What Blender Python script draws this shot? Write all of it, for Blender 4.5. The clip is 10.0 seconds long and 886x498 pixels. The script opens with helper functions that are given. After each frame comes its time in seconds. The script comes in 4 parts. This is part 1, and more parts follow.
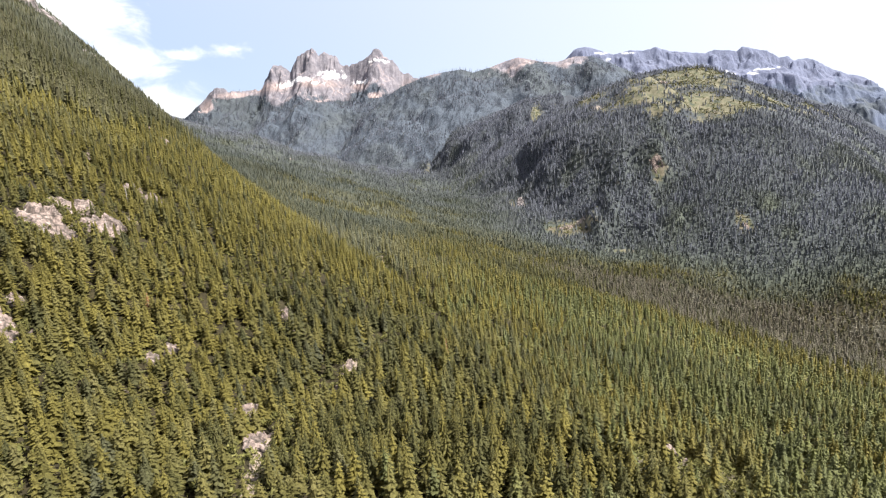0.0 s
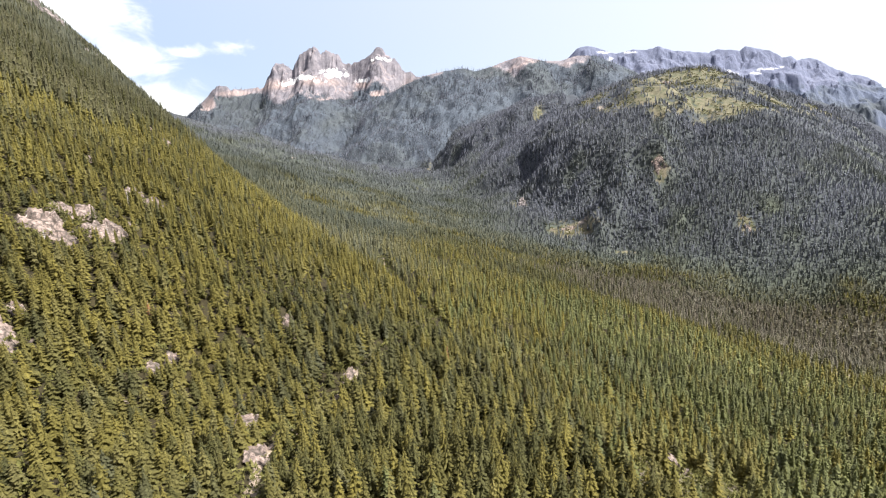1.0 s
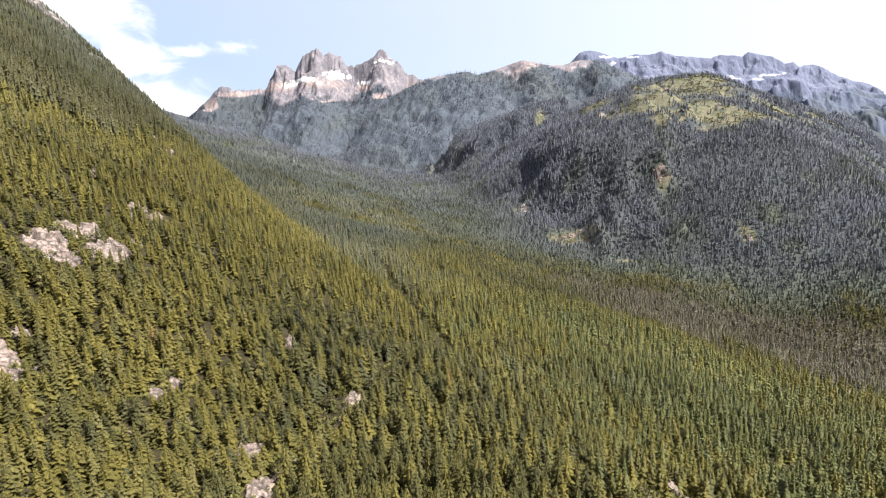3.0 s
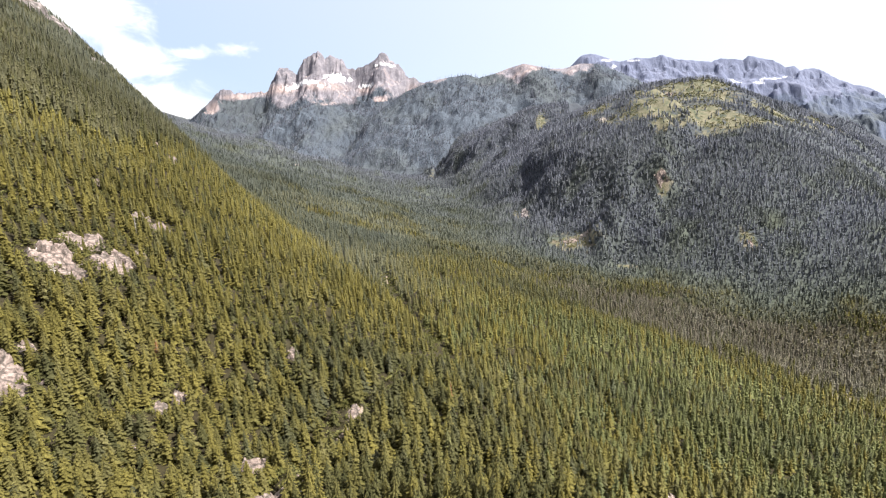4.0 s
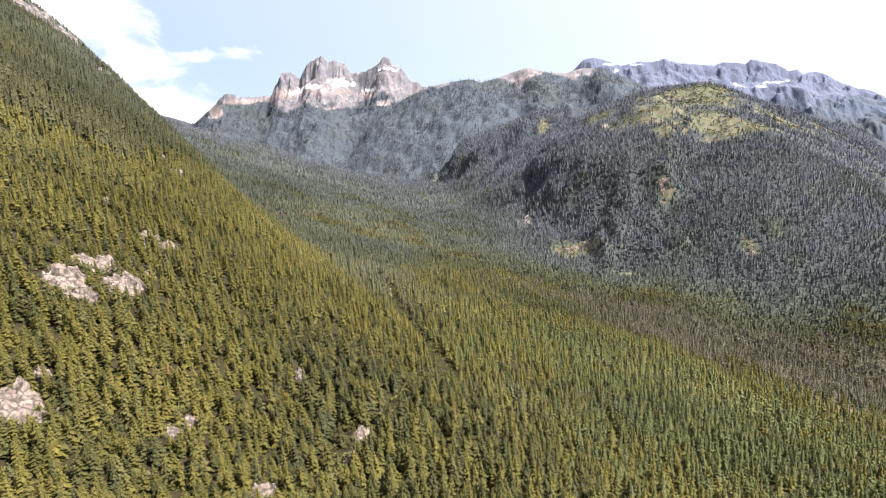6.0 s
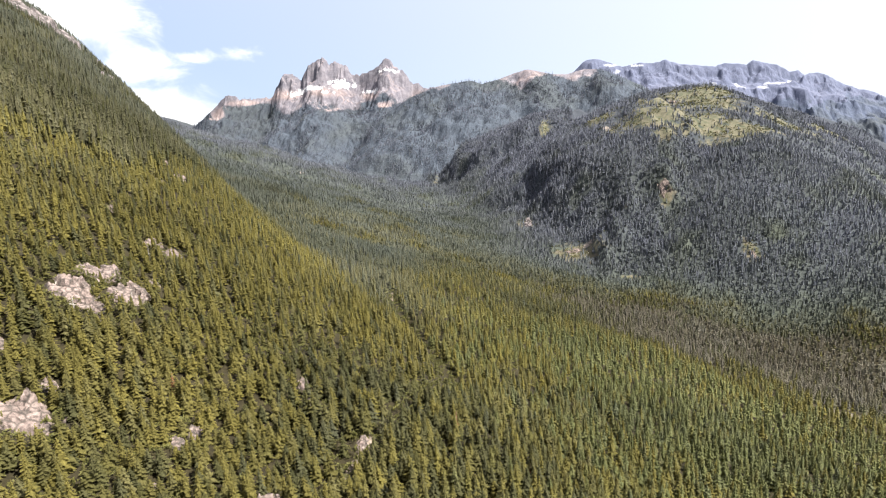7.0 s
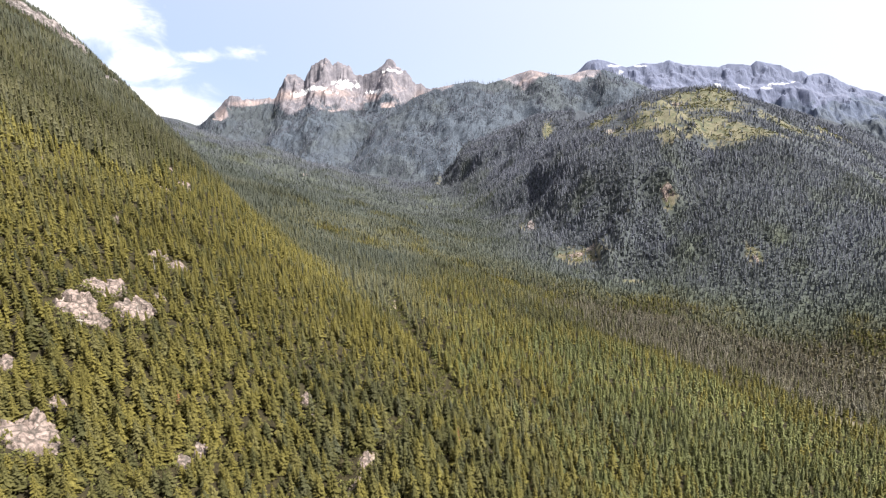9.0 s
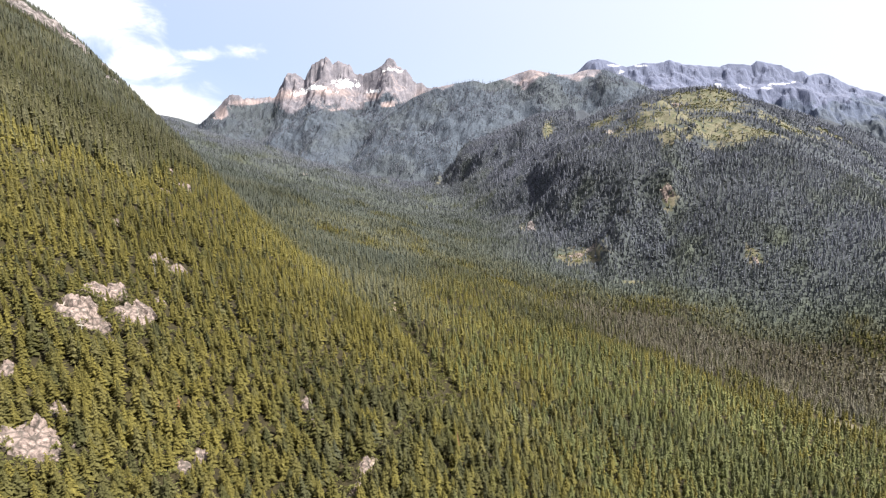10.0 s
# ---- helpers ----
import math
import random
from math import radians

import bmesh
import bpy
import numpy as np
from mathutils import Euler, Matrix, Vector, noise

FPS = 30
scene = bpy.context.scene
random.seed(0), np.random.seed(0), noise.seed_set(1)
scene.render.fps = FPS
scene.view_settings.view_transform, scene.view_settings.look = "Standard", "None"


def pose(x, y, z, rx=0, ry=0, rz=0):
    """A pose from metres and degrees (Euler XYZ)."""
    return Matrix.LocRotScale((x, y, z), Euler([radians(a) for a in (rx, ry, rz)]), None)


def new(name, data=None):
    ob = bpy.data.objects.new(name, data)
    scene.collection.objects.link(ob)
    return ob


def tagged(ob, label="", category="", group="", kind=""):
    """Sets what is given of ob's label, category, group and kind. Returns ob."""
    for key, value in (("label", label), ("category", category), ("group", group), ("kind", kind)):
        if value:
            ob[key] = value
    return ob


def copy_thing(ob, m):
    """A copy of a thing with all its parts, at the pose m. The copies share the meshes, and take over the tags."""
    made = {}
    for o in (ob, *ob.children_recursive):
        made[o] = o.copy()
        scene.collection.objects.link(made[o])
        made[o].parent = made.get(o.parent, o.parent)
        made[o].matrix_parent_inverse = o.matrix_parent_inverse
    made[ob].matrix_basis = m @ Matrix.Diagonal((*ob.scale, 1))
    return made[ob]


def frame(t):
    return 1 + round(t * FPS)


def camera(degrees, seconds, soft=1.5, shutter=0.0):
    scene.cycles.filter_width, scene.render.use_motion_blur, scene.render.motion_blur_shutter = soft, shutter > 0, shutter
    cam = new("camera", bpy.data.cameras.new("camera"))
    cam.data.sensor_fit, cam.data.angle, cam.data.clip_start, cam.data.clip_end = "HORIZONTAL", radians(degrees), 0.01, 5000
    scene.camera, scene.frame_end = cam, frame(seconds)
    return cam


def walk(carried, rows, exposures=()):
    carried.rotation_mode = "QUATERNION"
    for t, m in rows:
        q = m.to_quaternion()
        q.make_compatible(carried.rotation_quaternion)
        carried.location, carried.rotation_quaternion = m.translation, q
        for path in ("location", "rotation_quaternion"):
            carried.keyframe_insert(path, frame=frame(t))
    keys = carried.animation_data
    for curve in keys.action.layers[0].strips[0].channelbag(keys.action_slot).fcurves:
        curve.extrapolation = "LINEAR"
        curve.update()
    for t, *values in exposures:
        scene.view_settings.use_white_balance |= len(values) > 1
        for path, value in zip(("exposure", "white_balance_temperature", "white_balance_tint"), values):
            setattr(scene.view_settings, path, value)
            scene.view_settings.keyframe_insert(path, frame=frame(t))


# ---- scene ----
# ---- camera: a drone that climbs about 47 m on the spot ----
cam = camera(77.0, 10.0, soft=1.25)
PATH = [
    # seconds, x, y, z, yaw, pitch, roll
    (0, -0.14, 0.37, 149.93, 0.009, -10.005, -3.001),
    (0.5, -0.02, 1.17, 151.77, 0.091, -10.090, -2.926),
    (1, -0.02, 1.94, 153.93, 0.160, -10.170, -2.770),
    (1.5, -0.10, 2.56, 156.29, 0.199, -10.204, -2.598),
    (2, -0.24, 2.97, 158.81, 0.211, -10.180, -2.441),
    (2.5, -0.43, 3.12, 161.41, 0.211, -10.110, -2.314),
    (4, -1.02, 2.00, 169.39, 0.274, -9.790, -2.122),
    (4.5, -1.19, 1.22, 172.04, 0.331, -9.695, -2.109),
    (5, -1.31, 0.32, 174.66, 0.400, -9.618, -2.115),
    (5.5, -1.38, -0.63, 177.25, 0.473, -9.558, -2.138),
    (7, -1.31, -3.16, 184.79, 0.660, -9.452, -2.247),
    (7.5, -1.20, -3.73, 187.18, 0.717, -9.439, -2.268),
    (8, -1.07, -4.12, 189.47, 0.783, -9.441, -2.265),
    (8.5, -0.93, -4.32, 191.63, 0.863, -9.466, -2.229),
    (9, -0.81, -4.37, 193.60, 0.948, -9.513, -2.162),
    (9.5, -0.74, -4.33, 195.33, 1.004, -9.573, -2.083),
    (10, -0.75, -4.32, 196.71, 0.949, -9.615, -2.040),
]


def heading(x, y, z, yaw, pitch, roll):
    m = pose(0, 0, 0, 0, 0, yaw) @ pose(0, 0, 0, 90 + pitch, 0, 0)
    return Matrix.Translation((x, y, z)) @ m @ pose(0, 0, 0, 0, 0, roll)


# the camera's own exposure opens a little towards the middle
EXPOSURE = 1.98
STOPS = [(0, 0.0), (2.5, 0.0), (4, 0.05), (5.6, 0.10), (6.9, -0.02), (10, -0.04)]
walk(cam, [(t, heading(*row)) for t, *row in PATH], [(t, EXPOSURE + stops) for t, stops in STOPS])

# ---- light: a high sun to the right and a little ahead, hazy summer sky with thin cloud ----
SUN_AZIMUTH, SUN_HEIGHT = 116.0, 50.0


def sunlight():
    lamp = bpy.data.lights.new("sun", "SUN")
    lamp.energy, lamp.angle, lamp.color = 4.7, radians(0.6), (1.0, 0.94, 0.85)
    ob = new("sun", lamp)
    a, e = radians(SUN_AZIMUTH), radians(SUN_HEIGHT)
    way = Vector((math.sin(a) * math.cos(e), math.cos(a) * math.cos(e), math.sin(e)))
    ob.matrix_world = Matrix.Translation((0, 0, 900)) @ way.to_track_quat("Z", "Y").to_matrix().to_4x4()


def skylight():
    world = bpy.data.worlds.new("sky")
    scene.world = world
    world.use_nodes = True
    nt = world.node_tree
    nt.nodes.clear()
    add, link = nt.nodes.new, nt.links.new
    out, back = add("ShaderNodeOutputWorld"), add("ShaderNodeBackground")
    sky = add("ShaderNodeTexSky")
    sky.sky_type, sky.sun_disc = "NISHITA", False
    sky.sun_elevation, sky.sun_rotation = radians(SUN_HEIGHT), radians(SUN_AZIMUTH)
    sky.altitude, sky.air_density, sky.dust_density, sky.ozone_density = 600, 1.0, 1.6, 1.0
    # fair-weather cloud: banks at given headings, torn by noise
    where = add("ShaderNodeTexCoord")
    stretch = add("ShaderNodeMapping")
    stretch.inputs["Scale"].default_value = (2.2, 2.2, 4.2)
    puff = add("ShaderNodeTexNoise")
    puff.inputs["Scale"].default_value, puff.inputs["Detail"].default_value = 5.0, 9
    puff.inputs["Roughness"].default_value, puff.inputs["Distortion"].default_value = 0.6, 0.5
    link(where.outputs["Generated"], stretch.inputs["Vector"])
    link(stretch.outputs["Vector"], puff.inputs["Vector"])
    bank = None
    for heading, low, wide, most in CLOUDS:
        apart, near, shape = add("ShaderNodeVectorMath"), add("ShaderNodeVectorMath"), add("ShaderNodeVectorMath")
        apart.operation, near.operation, shape.operation = "SUBTRACT", "MULTIPLY", "LENGTH"
        apart.inputs[1].default_value = heading
        near.inputs[1].default_value = (1 / wide, 1 / wide, 1 / low)
        fade = add("ShaderNodeMapRange")
        fade.inputs["From Min"].default_value, fade.inputs["From Max"].default_value = 0.0, 1.5
        fade.inputs["To Min"].default_value, fade.inputs["To Max"].default_value = most, 0.0
        link(where.outputs["Generated"], apart.inputs[0])
        link(apart.outputs[0], near.inputs[0])
        link(near.outputs[0], shape.inputs[0])
        link(shape.outputs["Value"], fade.inputs["Value"])
        if bank is None:
            bank = fade.outputs[0]
        else:
            most_of = add("ShaderNodeMath")
            most_of.operation = "MAXIMUM"
            link(bank, most_of.inputs[0])
            link(fade.outputs[0], most_of.inputs[1])
            bank = most_of.outputs[0]
    thick = add("ShaderNodeMath")
    link(puff.outputs["Fac"], thick.inputs[0])
    link(bank, thick.inputs[1])
    cut = add("ShaderNodeMapRange")
    cut.interpolation_type = "SMOOTHSTEP"
    cut.inputs["From Min"].default_value, cut.inputs["From Max"].default_value = 0.74, 1.12
    mix = add("ShaderNodeMix")
    mix.data_type = "RGBA"
    mix.inputs[7].default_value = (3.0, 3.0, 3.0, 1)
    link(thick.outputs[0], cut.inputs["Value"])
    link(cut.outputs["Result"], mix.inputs[0])
    veil = add("ShaderNodeMix")
    veil.data_type = "RGBA"
    veil.inputs[0].default_value = 0.9
    # haze, whiter towards the sun
    sunward, white, haze = add("ShaderNodeVectorMath"), add("ShaderNodeMapRange"), add("ShaderNodeMix")
    sunward.operation, haze.data_type = "DOT_PRODUCT", "RGBA"
    a, e = radians(SUN_AZIMUTH), radians(SUN_HEIGHT)
    sunward.inputs[1].default_value = (math.sin(a) * math.cos(e), math.cos(a) * math.cos(e), math.sin(e))
    white.inputs["From Min"].default_value, white.inputs["From Max"].default_value = -0.35, 1.0
    haze.inputs[6].default_value, haze.inputs[7].default_value = (1.15, 1.36, 1.82, 1), (3.35, 3.14, 3.24, 1)
    link(where.outputs["Generated"], sunward.inputs[0])
    link(sunward.outputs["Value"], white.inputs["Value"])
    link(white.outputs["Result"], haze.inputs[0])
    link(haze.outputs[2], veil.inputs[7])
    link(sky.outputs["Color"], veil.inputs[6])
    link(veil.outputs[2], mix.inputs[6])
    link(mix.outputs[2], back.inputs["Color"])
    back.inputs["Strength"].default_value = 0.122
    link(back.outputs["Background"], out.inputs["Surface"])


# clouds: heading, half height, half width, thickness
CLOUDS = [((-0.518, 0.825, 0.226), 0.085, 0.13, 0.75), ((-0.462, 0.875, 0.146), 0.045, 0.08, 0.68), ((-0.47, 0.88, 0.088), 0.05, 0.13, 0.8),
          ((-0.395, 0.903, 0.169), 0.014, 0.06, 0.5), ((-0.31, 0.936, 0.177), 0.016, 0.05, 0.52), ((0.9, -0.3, 0.4), 0.2, 0.5, 0.6),
          ((-0.8, -0.5, 0.35), 0.15, 0.5, 0.7), ((0.2, -0.9, 0.3), 0.12, 0.4, 0.6)]
sunlight()
skylight()
# ---- materials ----
def blank(name, rough=0.8, spec=0.3):
    m = bpy.data.materials.new(name)
    m.use_nodes = True
    nt = m.node_tree
    shade = nt.nodes["Principled BSDF"]
    shade.inputs["Roughness"].default_value = rough
    shade.inputs["Specular IOR Level"].default_value = spec
    return m, nt, shade


def noise_of(nt, scale, detail=4, rough=0.55, coords="Object"):
    where, tex = nt.nodes.new("ShaderNodeTexCoord"), nt.nodes.new("ShaderNodeTexNoise")
    tex.inputs["Scale"].default_value, tex.inputs["Detail"].default_value = scale, detail
    tex.inputs["Roughness"].default_value = rough
    nt.links.new(where.outputs[coords], tex.inputs["Vector"])
    return tex.outputs["Fac"]


def spread(nt, value, low, high, to_low=0.0, to_high=1.0):
    n = nt.nodes.new("ShaderNodeMapRange")
    n.inputs["From Min"].default_value, n.inputs["From Max"].default_value = low, high
    n.inputs["To Min"].default_value, n.inputs["To Max"].default_value = to_low, to_high
    nt.links.new(value, n.inputs["Value"])
    return n.outputs["Result"]


def blend(nt, fac, a, b, how="MIX"):
    n = nt.nodes.new("ShaderNodeMix")
    n.data_type, n.blend_type = "RGBA", how
    for socket, value in ((n.inputs[0], fac), (n.inputs[6], a), (n.inputs[7], b)):
        if isinstance(value, bpy.types.NodeSocket):
            nt.links.new(value, socket)
        elif isinstance(value, (int, float)):
            socket.default_value = value
        else:
            socket.default_value = (*value, 1)
    return n.outputs[2]


def sums(nt, how, a, b):
    n = nt.nodes.new("ShaderNodeMath")
    n.operation = how
    for socket, value in zip(n.inputs, (a, b)):
        if isinstance(value, bpy.types.NodeSocket):
            nt.links.new(value, socket)
        else:
            socket.default_value = value
    return n.outputs[0]


def attribute(nt, name):
    n = nt.nodes.new("ShaderNodeAttribute")
    n.attribute_name = name
    return n.outputs["Fac"]


def roughen(nt, shade, height, strength, distance):
    n = nt.nodes.new("ShaderNodeBump")
    n.inputs["Strength"].default_value, n.inputs["Distance"].default_value = strength, distance
    nt.links.new(height, n.inputs["Height"])
    nt.links.new(n.outputs["Normal"], shade.inputs["Normal"])


YOUNG, YOUNG_PALE = (0.086, 0.077, 0.022), (0.141, 0.123, 0.034)
FRESH, FRESH_PALE = (0.065, 0.072, 0.030), (0.108, 0.117, 0.048)
OLD, OLD_PALE = (0.040, 0.042, 0.017), (0.076, 0.074, 0.030)
DRY, DRY_PALE = (0.084, 0.076, 0.060), (0.125, 0.116, 0.092)
# distance haze, mixed into the needles' base colours
HAZE_BLUE, HAZE_BLUE_PALE = (0.060, 0.070, 0.062), (0.094, 0.105, 0.094)
HAZE_GREY, HAZE_GREY_PALE = (0.094, 0.102, 0.136), (0.121, 0.131, 0.168)


def foliage(name, single, grainy=0.48, thin=0.42):
    """Needles. single: one tree an object; else tint and stand (-1 fresh, 0 young, 1 old, 2 dry) and fir (distance
    haze as colour: 1 blue-green, 2 grey-blue) lie on the mesh.
    """
    m, nt, shade = blank(name, 0.8, 0.12)
    if single:
        info = nt.nodes.new("ShaderNodeObjectInfo")
        tint = info.outputs["Random"]
        leaf = blend(nt, sums(nt, "MULTIPLY", tint, 0.75), YOUNG, YOUNG_PALE)
        old = spread(nt, sums(nt, "FRACT", sums(nt, "MULTIPLY", tint, 7.31), 0.0), 0.0, 0.75)
        leaf = blend(nt, old, leaf, blend(nt, tint, OLD, OLD_PALE))
    else:
        tint, stand, fir = attribute(nt, "tint"), attribute(nt, "stand"), attribute(nt, "fir")
        leaf = blend(nt, tint, YOUNG, YOUNG_PALE)
        leaf = blend(nt, spread(nt, stand, 0.0, -0.8), leaf, blend(nt, tint, FRESH, FRESH_PALE))
        leaf = blend(nt, spread(nt, stand, 0, 1), leaf, blend(nt, tint, OLD, OLD_PALE))
        leaf = blend(nt, spread(nt, stand, 1, 2), leaf, blend(nt, tint, DRY, DRY_PALE))
        leaf = blend(nt, spread(nt, fir, 0, 1), leaf, blend(nt, tint, HAZE_BLUE, HAZE_BLUE_PALE))
        leaf = blend(nt, spread(nt, fir, 1, 2), leaf, blend(nt, tint, HAZE_GREY, HAZE_GREY_PALE))
    grain = spread(nt, noise_of(nt, 1.6, 3, 0.75), 0.3, 0.7, 1 - grainy, 1 + grainy)
    grey = nt.nodes.new("ShaderNodeCombineColor")
    for k in range(3):
        nt.links.new(grain, grey.inputs[k])
    leaf = blend(nt, 1.0, leaf, grey.outputs[0], "MULTIPLY")
    nt.links.new(leaf, shade.inputs["Base Color"])
    glow = nt.nodes.new("ShaderNodeBsdfTranslucent")
    nt.links.new(blend(nt, 1.0, leaf, (1.25, 1.2, 0.6), "MULTIPLY"), glow.inputs["Color"])
    both = nt.nodes.new("ShaderNodeMixShader")
    both.inputs[0].default_value = thin
    nt.links.new(shade.outputs[0], both.inputs[1])
    nt.links.new(glow.outputs[0], both.inputs[2])
    nt.links.new(both.outputs[0], nt.nodes["Material Output"].inputs["Surface"])
    return m


def plain(name, dark, pale, scale, rough=0.85, bump_depth=0.0, spec=0.2, broad=0.1):
    m, nt, shade = blank(name, rough, spec)
    fine, wide = noise_of(nt, scale, 6, 0.65), noise_of(nt, scale * broad, 3)
    colour = blend(nt, spread(nt, fine, 0.3, 0.7), dark, pale)
    colour = blend(nt, spread(nt, wide, 0.35, 0.7), colour, blend(nt, 0.5, colour, dark))
    nt.links.new(colour, shade.inputs["Base Color"])
    if bump_depth:
        roughen(nt, shade, fine, 0.8, bump_depth)
    return m


def granite(name, dark, pale, stain, scale):
    """Pale weathered rock with dark streaks that run down it."""
    m, nt, shade = blank(name, 0.85, 0.25)
    fine = noise_of(nt, scale, 7, 0.7)
    where, stretch, tex = (nt.nodes.new(k) for k in ("ShaderNodeTexCoord", "ShaderNodeMapping", "ShaderNodeTexNoise"))
    stretch.inputs["Scale"].default_value = (1.0, 1.0, 0.18)
    tex.inputs["Scale"].default_value, tex.inputs["Detail"].default_value = scale * 1.6, 5
    nt.links.new(where.outputs["Object"], stretch.inputs["Vector"])
    nt.links.new(stretch.outputs["Vector"], tex.inputs["Vector"])
    colour = blend(nt, spread(nt, fine, 0.32, 0.68), dark, pale)
    colour = blend(nt, spread(nt, tex.outputs["Fac"], 0.47, 0.64, 0, 0.8), colour, stain)
    spot, crack = nt.nodes.new("ShaderNodeTexCoord"), nt.nodes.new("ShaderNodeTexVoronoi")
    crack.feature = "DISTANCE_TO_EDGE"
    crack.inputs["Scale"].default_value = scale * 0.55
    nt.links.new(spot.outputs["Object"], crack.inputs["Vector"])
    colour = blend(nt, spread(nt, crack.outputs["Distance"], 0.0, 0.11, 0.8, 0), colour, (0.03, 0.028, 0.024))
    nt.links.new(colour, shade.inputs["Base Color"])
    roughen(nt, shade, fine, 0.9, 0.5 / scale)
    return m


def ground_cover():
    """Forest floor and brush in near-black browns; meadow and bare rock where the land has them."""
    m, nt, shade = blank("forest_floor", 0.95, 0.1)
    fine, wide = noise_of(nt, 0.35, 6, 0.7), noise_of(nt, 0.02, 5, 0.6)
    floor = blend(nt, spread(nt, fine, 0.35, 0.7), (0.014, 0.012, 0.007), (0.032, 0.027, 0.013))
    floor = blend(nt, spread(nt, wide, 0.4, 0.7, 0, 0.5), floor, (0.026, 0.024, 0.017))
    grass = blend(nt, spread(nt, fine, 0.35, 0.7), (0.046, 0.050, 0.025), (0.105, 0.098, 0.055))
    grass = blend(nt, spread(nt, wide, 0.45, 0.7, 0, 0.7), grass, (0.085, 0.07, 0.043))
    bare = blend(nt, spread(nt, fine, 0.35, 0.65), (0.08, 0.07, 0.06), (0.22, 0.19, 0.17))
    clump = noise_of(nt, 0.06, 4, 0.6)
    grass = blend(nt, spread(nt, clump, 0.42, 0.62, 0, 0.85), grass, blend(nt, fine, (0.075, 0.060, 0.050), (0.125, 0.105, 0.088)))
    grass = blend(nt, spread(nt, clump, 0.34, 0.44, 0.8, 0), grass, (0.030, 0.034, 0.020))
    # haze farther off, put into the colours: bluish floor, greyer meadow
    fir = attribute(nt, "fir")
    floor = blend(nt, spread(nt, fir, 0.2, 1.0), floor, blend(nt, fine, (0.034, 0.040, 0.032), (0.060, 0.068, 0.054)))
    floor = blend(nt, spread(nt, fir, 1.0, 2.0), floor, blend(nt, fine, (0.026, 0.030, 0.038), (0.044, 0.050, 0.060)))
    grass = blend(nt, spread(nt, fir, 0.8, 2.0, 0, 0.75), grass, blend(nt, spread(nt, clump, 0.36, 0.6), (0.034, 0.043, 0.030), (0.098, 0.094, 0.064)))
    meadow = sums(nt, "ADD", attribute(nt, "meadow"), sums(nt, "ADD", spread(nt, wide, 0.3, 0.7, -0.3, 0.3), spread(nt, clump, 0.3, 0.7, -0.3, 0.3)))
    rocky = sums(nt, "ADD", attribute(nt, "rocky"), spread(nt, fine, 0.3, 0.7, -0.4, 0.4))
    colour = blend(nt, spread(nt, meadow, 0.35, 0.65), floor, grass)
    colour = blend(nt, spread(nt, rocky, 0.45, 0.6), colour, bare)
    nt.links.new(colour, shade.inputs["Base Color"])
    roughen(nt, shade, fine, 0.7, 1.0)
    return m


def alpine(name, dark, pale, snowy, woods, scree, cracked, relief):
    """Far rock with snow lying in hollows, scree and low woods; 'bare' and 'snow' lie on the mesh."""
    m, nt, shade = blank(name, 0.9, 0.15)
    fine, wide = noise_of(nt, 0.02, 9, 0.78), noise_of(nt, 0.0022, 5, 0.6)
    rock = blend(nt, spread(nt, fine, 0.36, 0.66), dark, pale)
    loose = sums(nt, "MULTIPLY", attribute(nt, "scree"), spread(nt, wide, 0.36, 0.52))
    loose = sums(nt, "MAXIMUM", loose, spread(nt, attribute(nt, "scree"), 1.1, 1.7))
    rock = blend(nt, loose, rock, scree)
    spot, crack = nt.nodes.new("ShaderNodeTexCoord"), nt.nodes.new("ShaderNodeTexVoronoi")
    crack.feature, crack.inputs["Scale"].default_value = "DISTANCE_TO_EDGE", 0.016
    crack.inputs["Detail"].default_value = 2
    nt.links.new(spot.outputs["Object"], crack.inputs["Vector"])
    rock = blend(nt, spread(nt, crack.outputs["Distance"], 0.0, 0.12, cracked, 0), rock, tuple(0.6 * c for c in dark))
    # woods and openings in bluish tones that hold the distance haze
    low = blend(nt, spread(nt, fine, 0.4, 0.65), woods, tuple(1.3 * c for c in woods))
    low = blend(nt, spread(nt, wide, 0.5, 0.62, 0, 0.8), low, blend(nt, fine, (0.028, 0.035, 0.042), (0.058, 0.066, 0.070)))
    bare = sums(nt, "ADD", attribute(nt, "bare"), spread(nt, fine, 0.3, 0.7, -0.28, 0.28))
    colour = blend(nt, spread(nt, bare, 0.4, 0.62), low, rock)
    snow = sums(nt, "ADD", attribute(nt, "snow"), spread(nt, fine, 0.38, 0.62, -0.4, 0.4))
    colour = blend(nt, spread(nt, snow, 0.45, 0.62), colour, snowy)
    nt.links.new(colour, shade.inputs["Base Color"])
    roughen(nt, shade, fine, 0.8, relief)
    return m


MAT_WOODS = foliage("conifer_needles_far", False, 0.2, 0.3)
MAT_SPRAYS = foliage("conifer_needles_stand", False)
MAT_BOUGHS = foliage("conifer_boughs_stand", False)
MAT_NEEDLES = foliage("conifer_needles", True)
MAT_BARK = plain("bark", (0.05, 0.04, 0.03), (0.14, 0.11, 0.085), 3.0)
MAT_DEAD = plain("dead_needles", (0.118, 0.056, 0.022), (0.192, 0.096, 0.041), 1.2)
MAT_SNAG = plain("weathered_wood", (0.163, 0.148, 0.133), (0.355, 0.333, 0.303), 1.5)
MAT_LEAF = plain("shrub_leaves", (0.044, 0.048, 0.014), (0.108, 0.100, 0.027), 1.0, 0.7)
MAT_GRANITE = granite("granite", (0.100, 0.076, 0.068), (0.250, 0.200, 0.182), (0.045, 0.034, 0.030), 0.35)
MAT_CRAG = granite("weathered_crag", (0.085, 0.074, 0.076), (0.235, 0.208, 0.205), (0.05, 0.044, 0.044), 0.07)
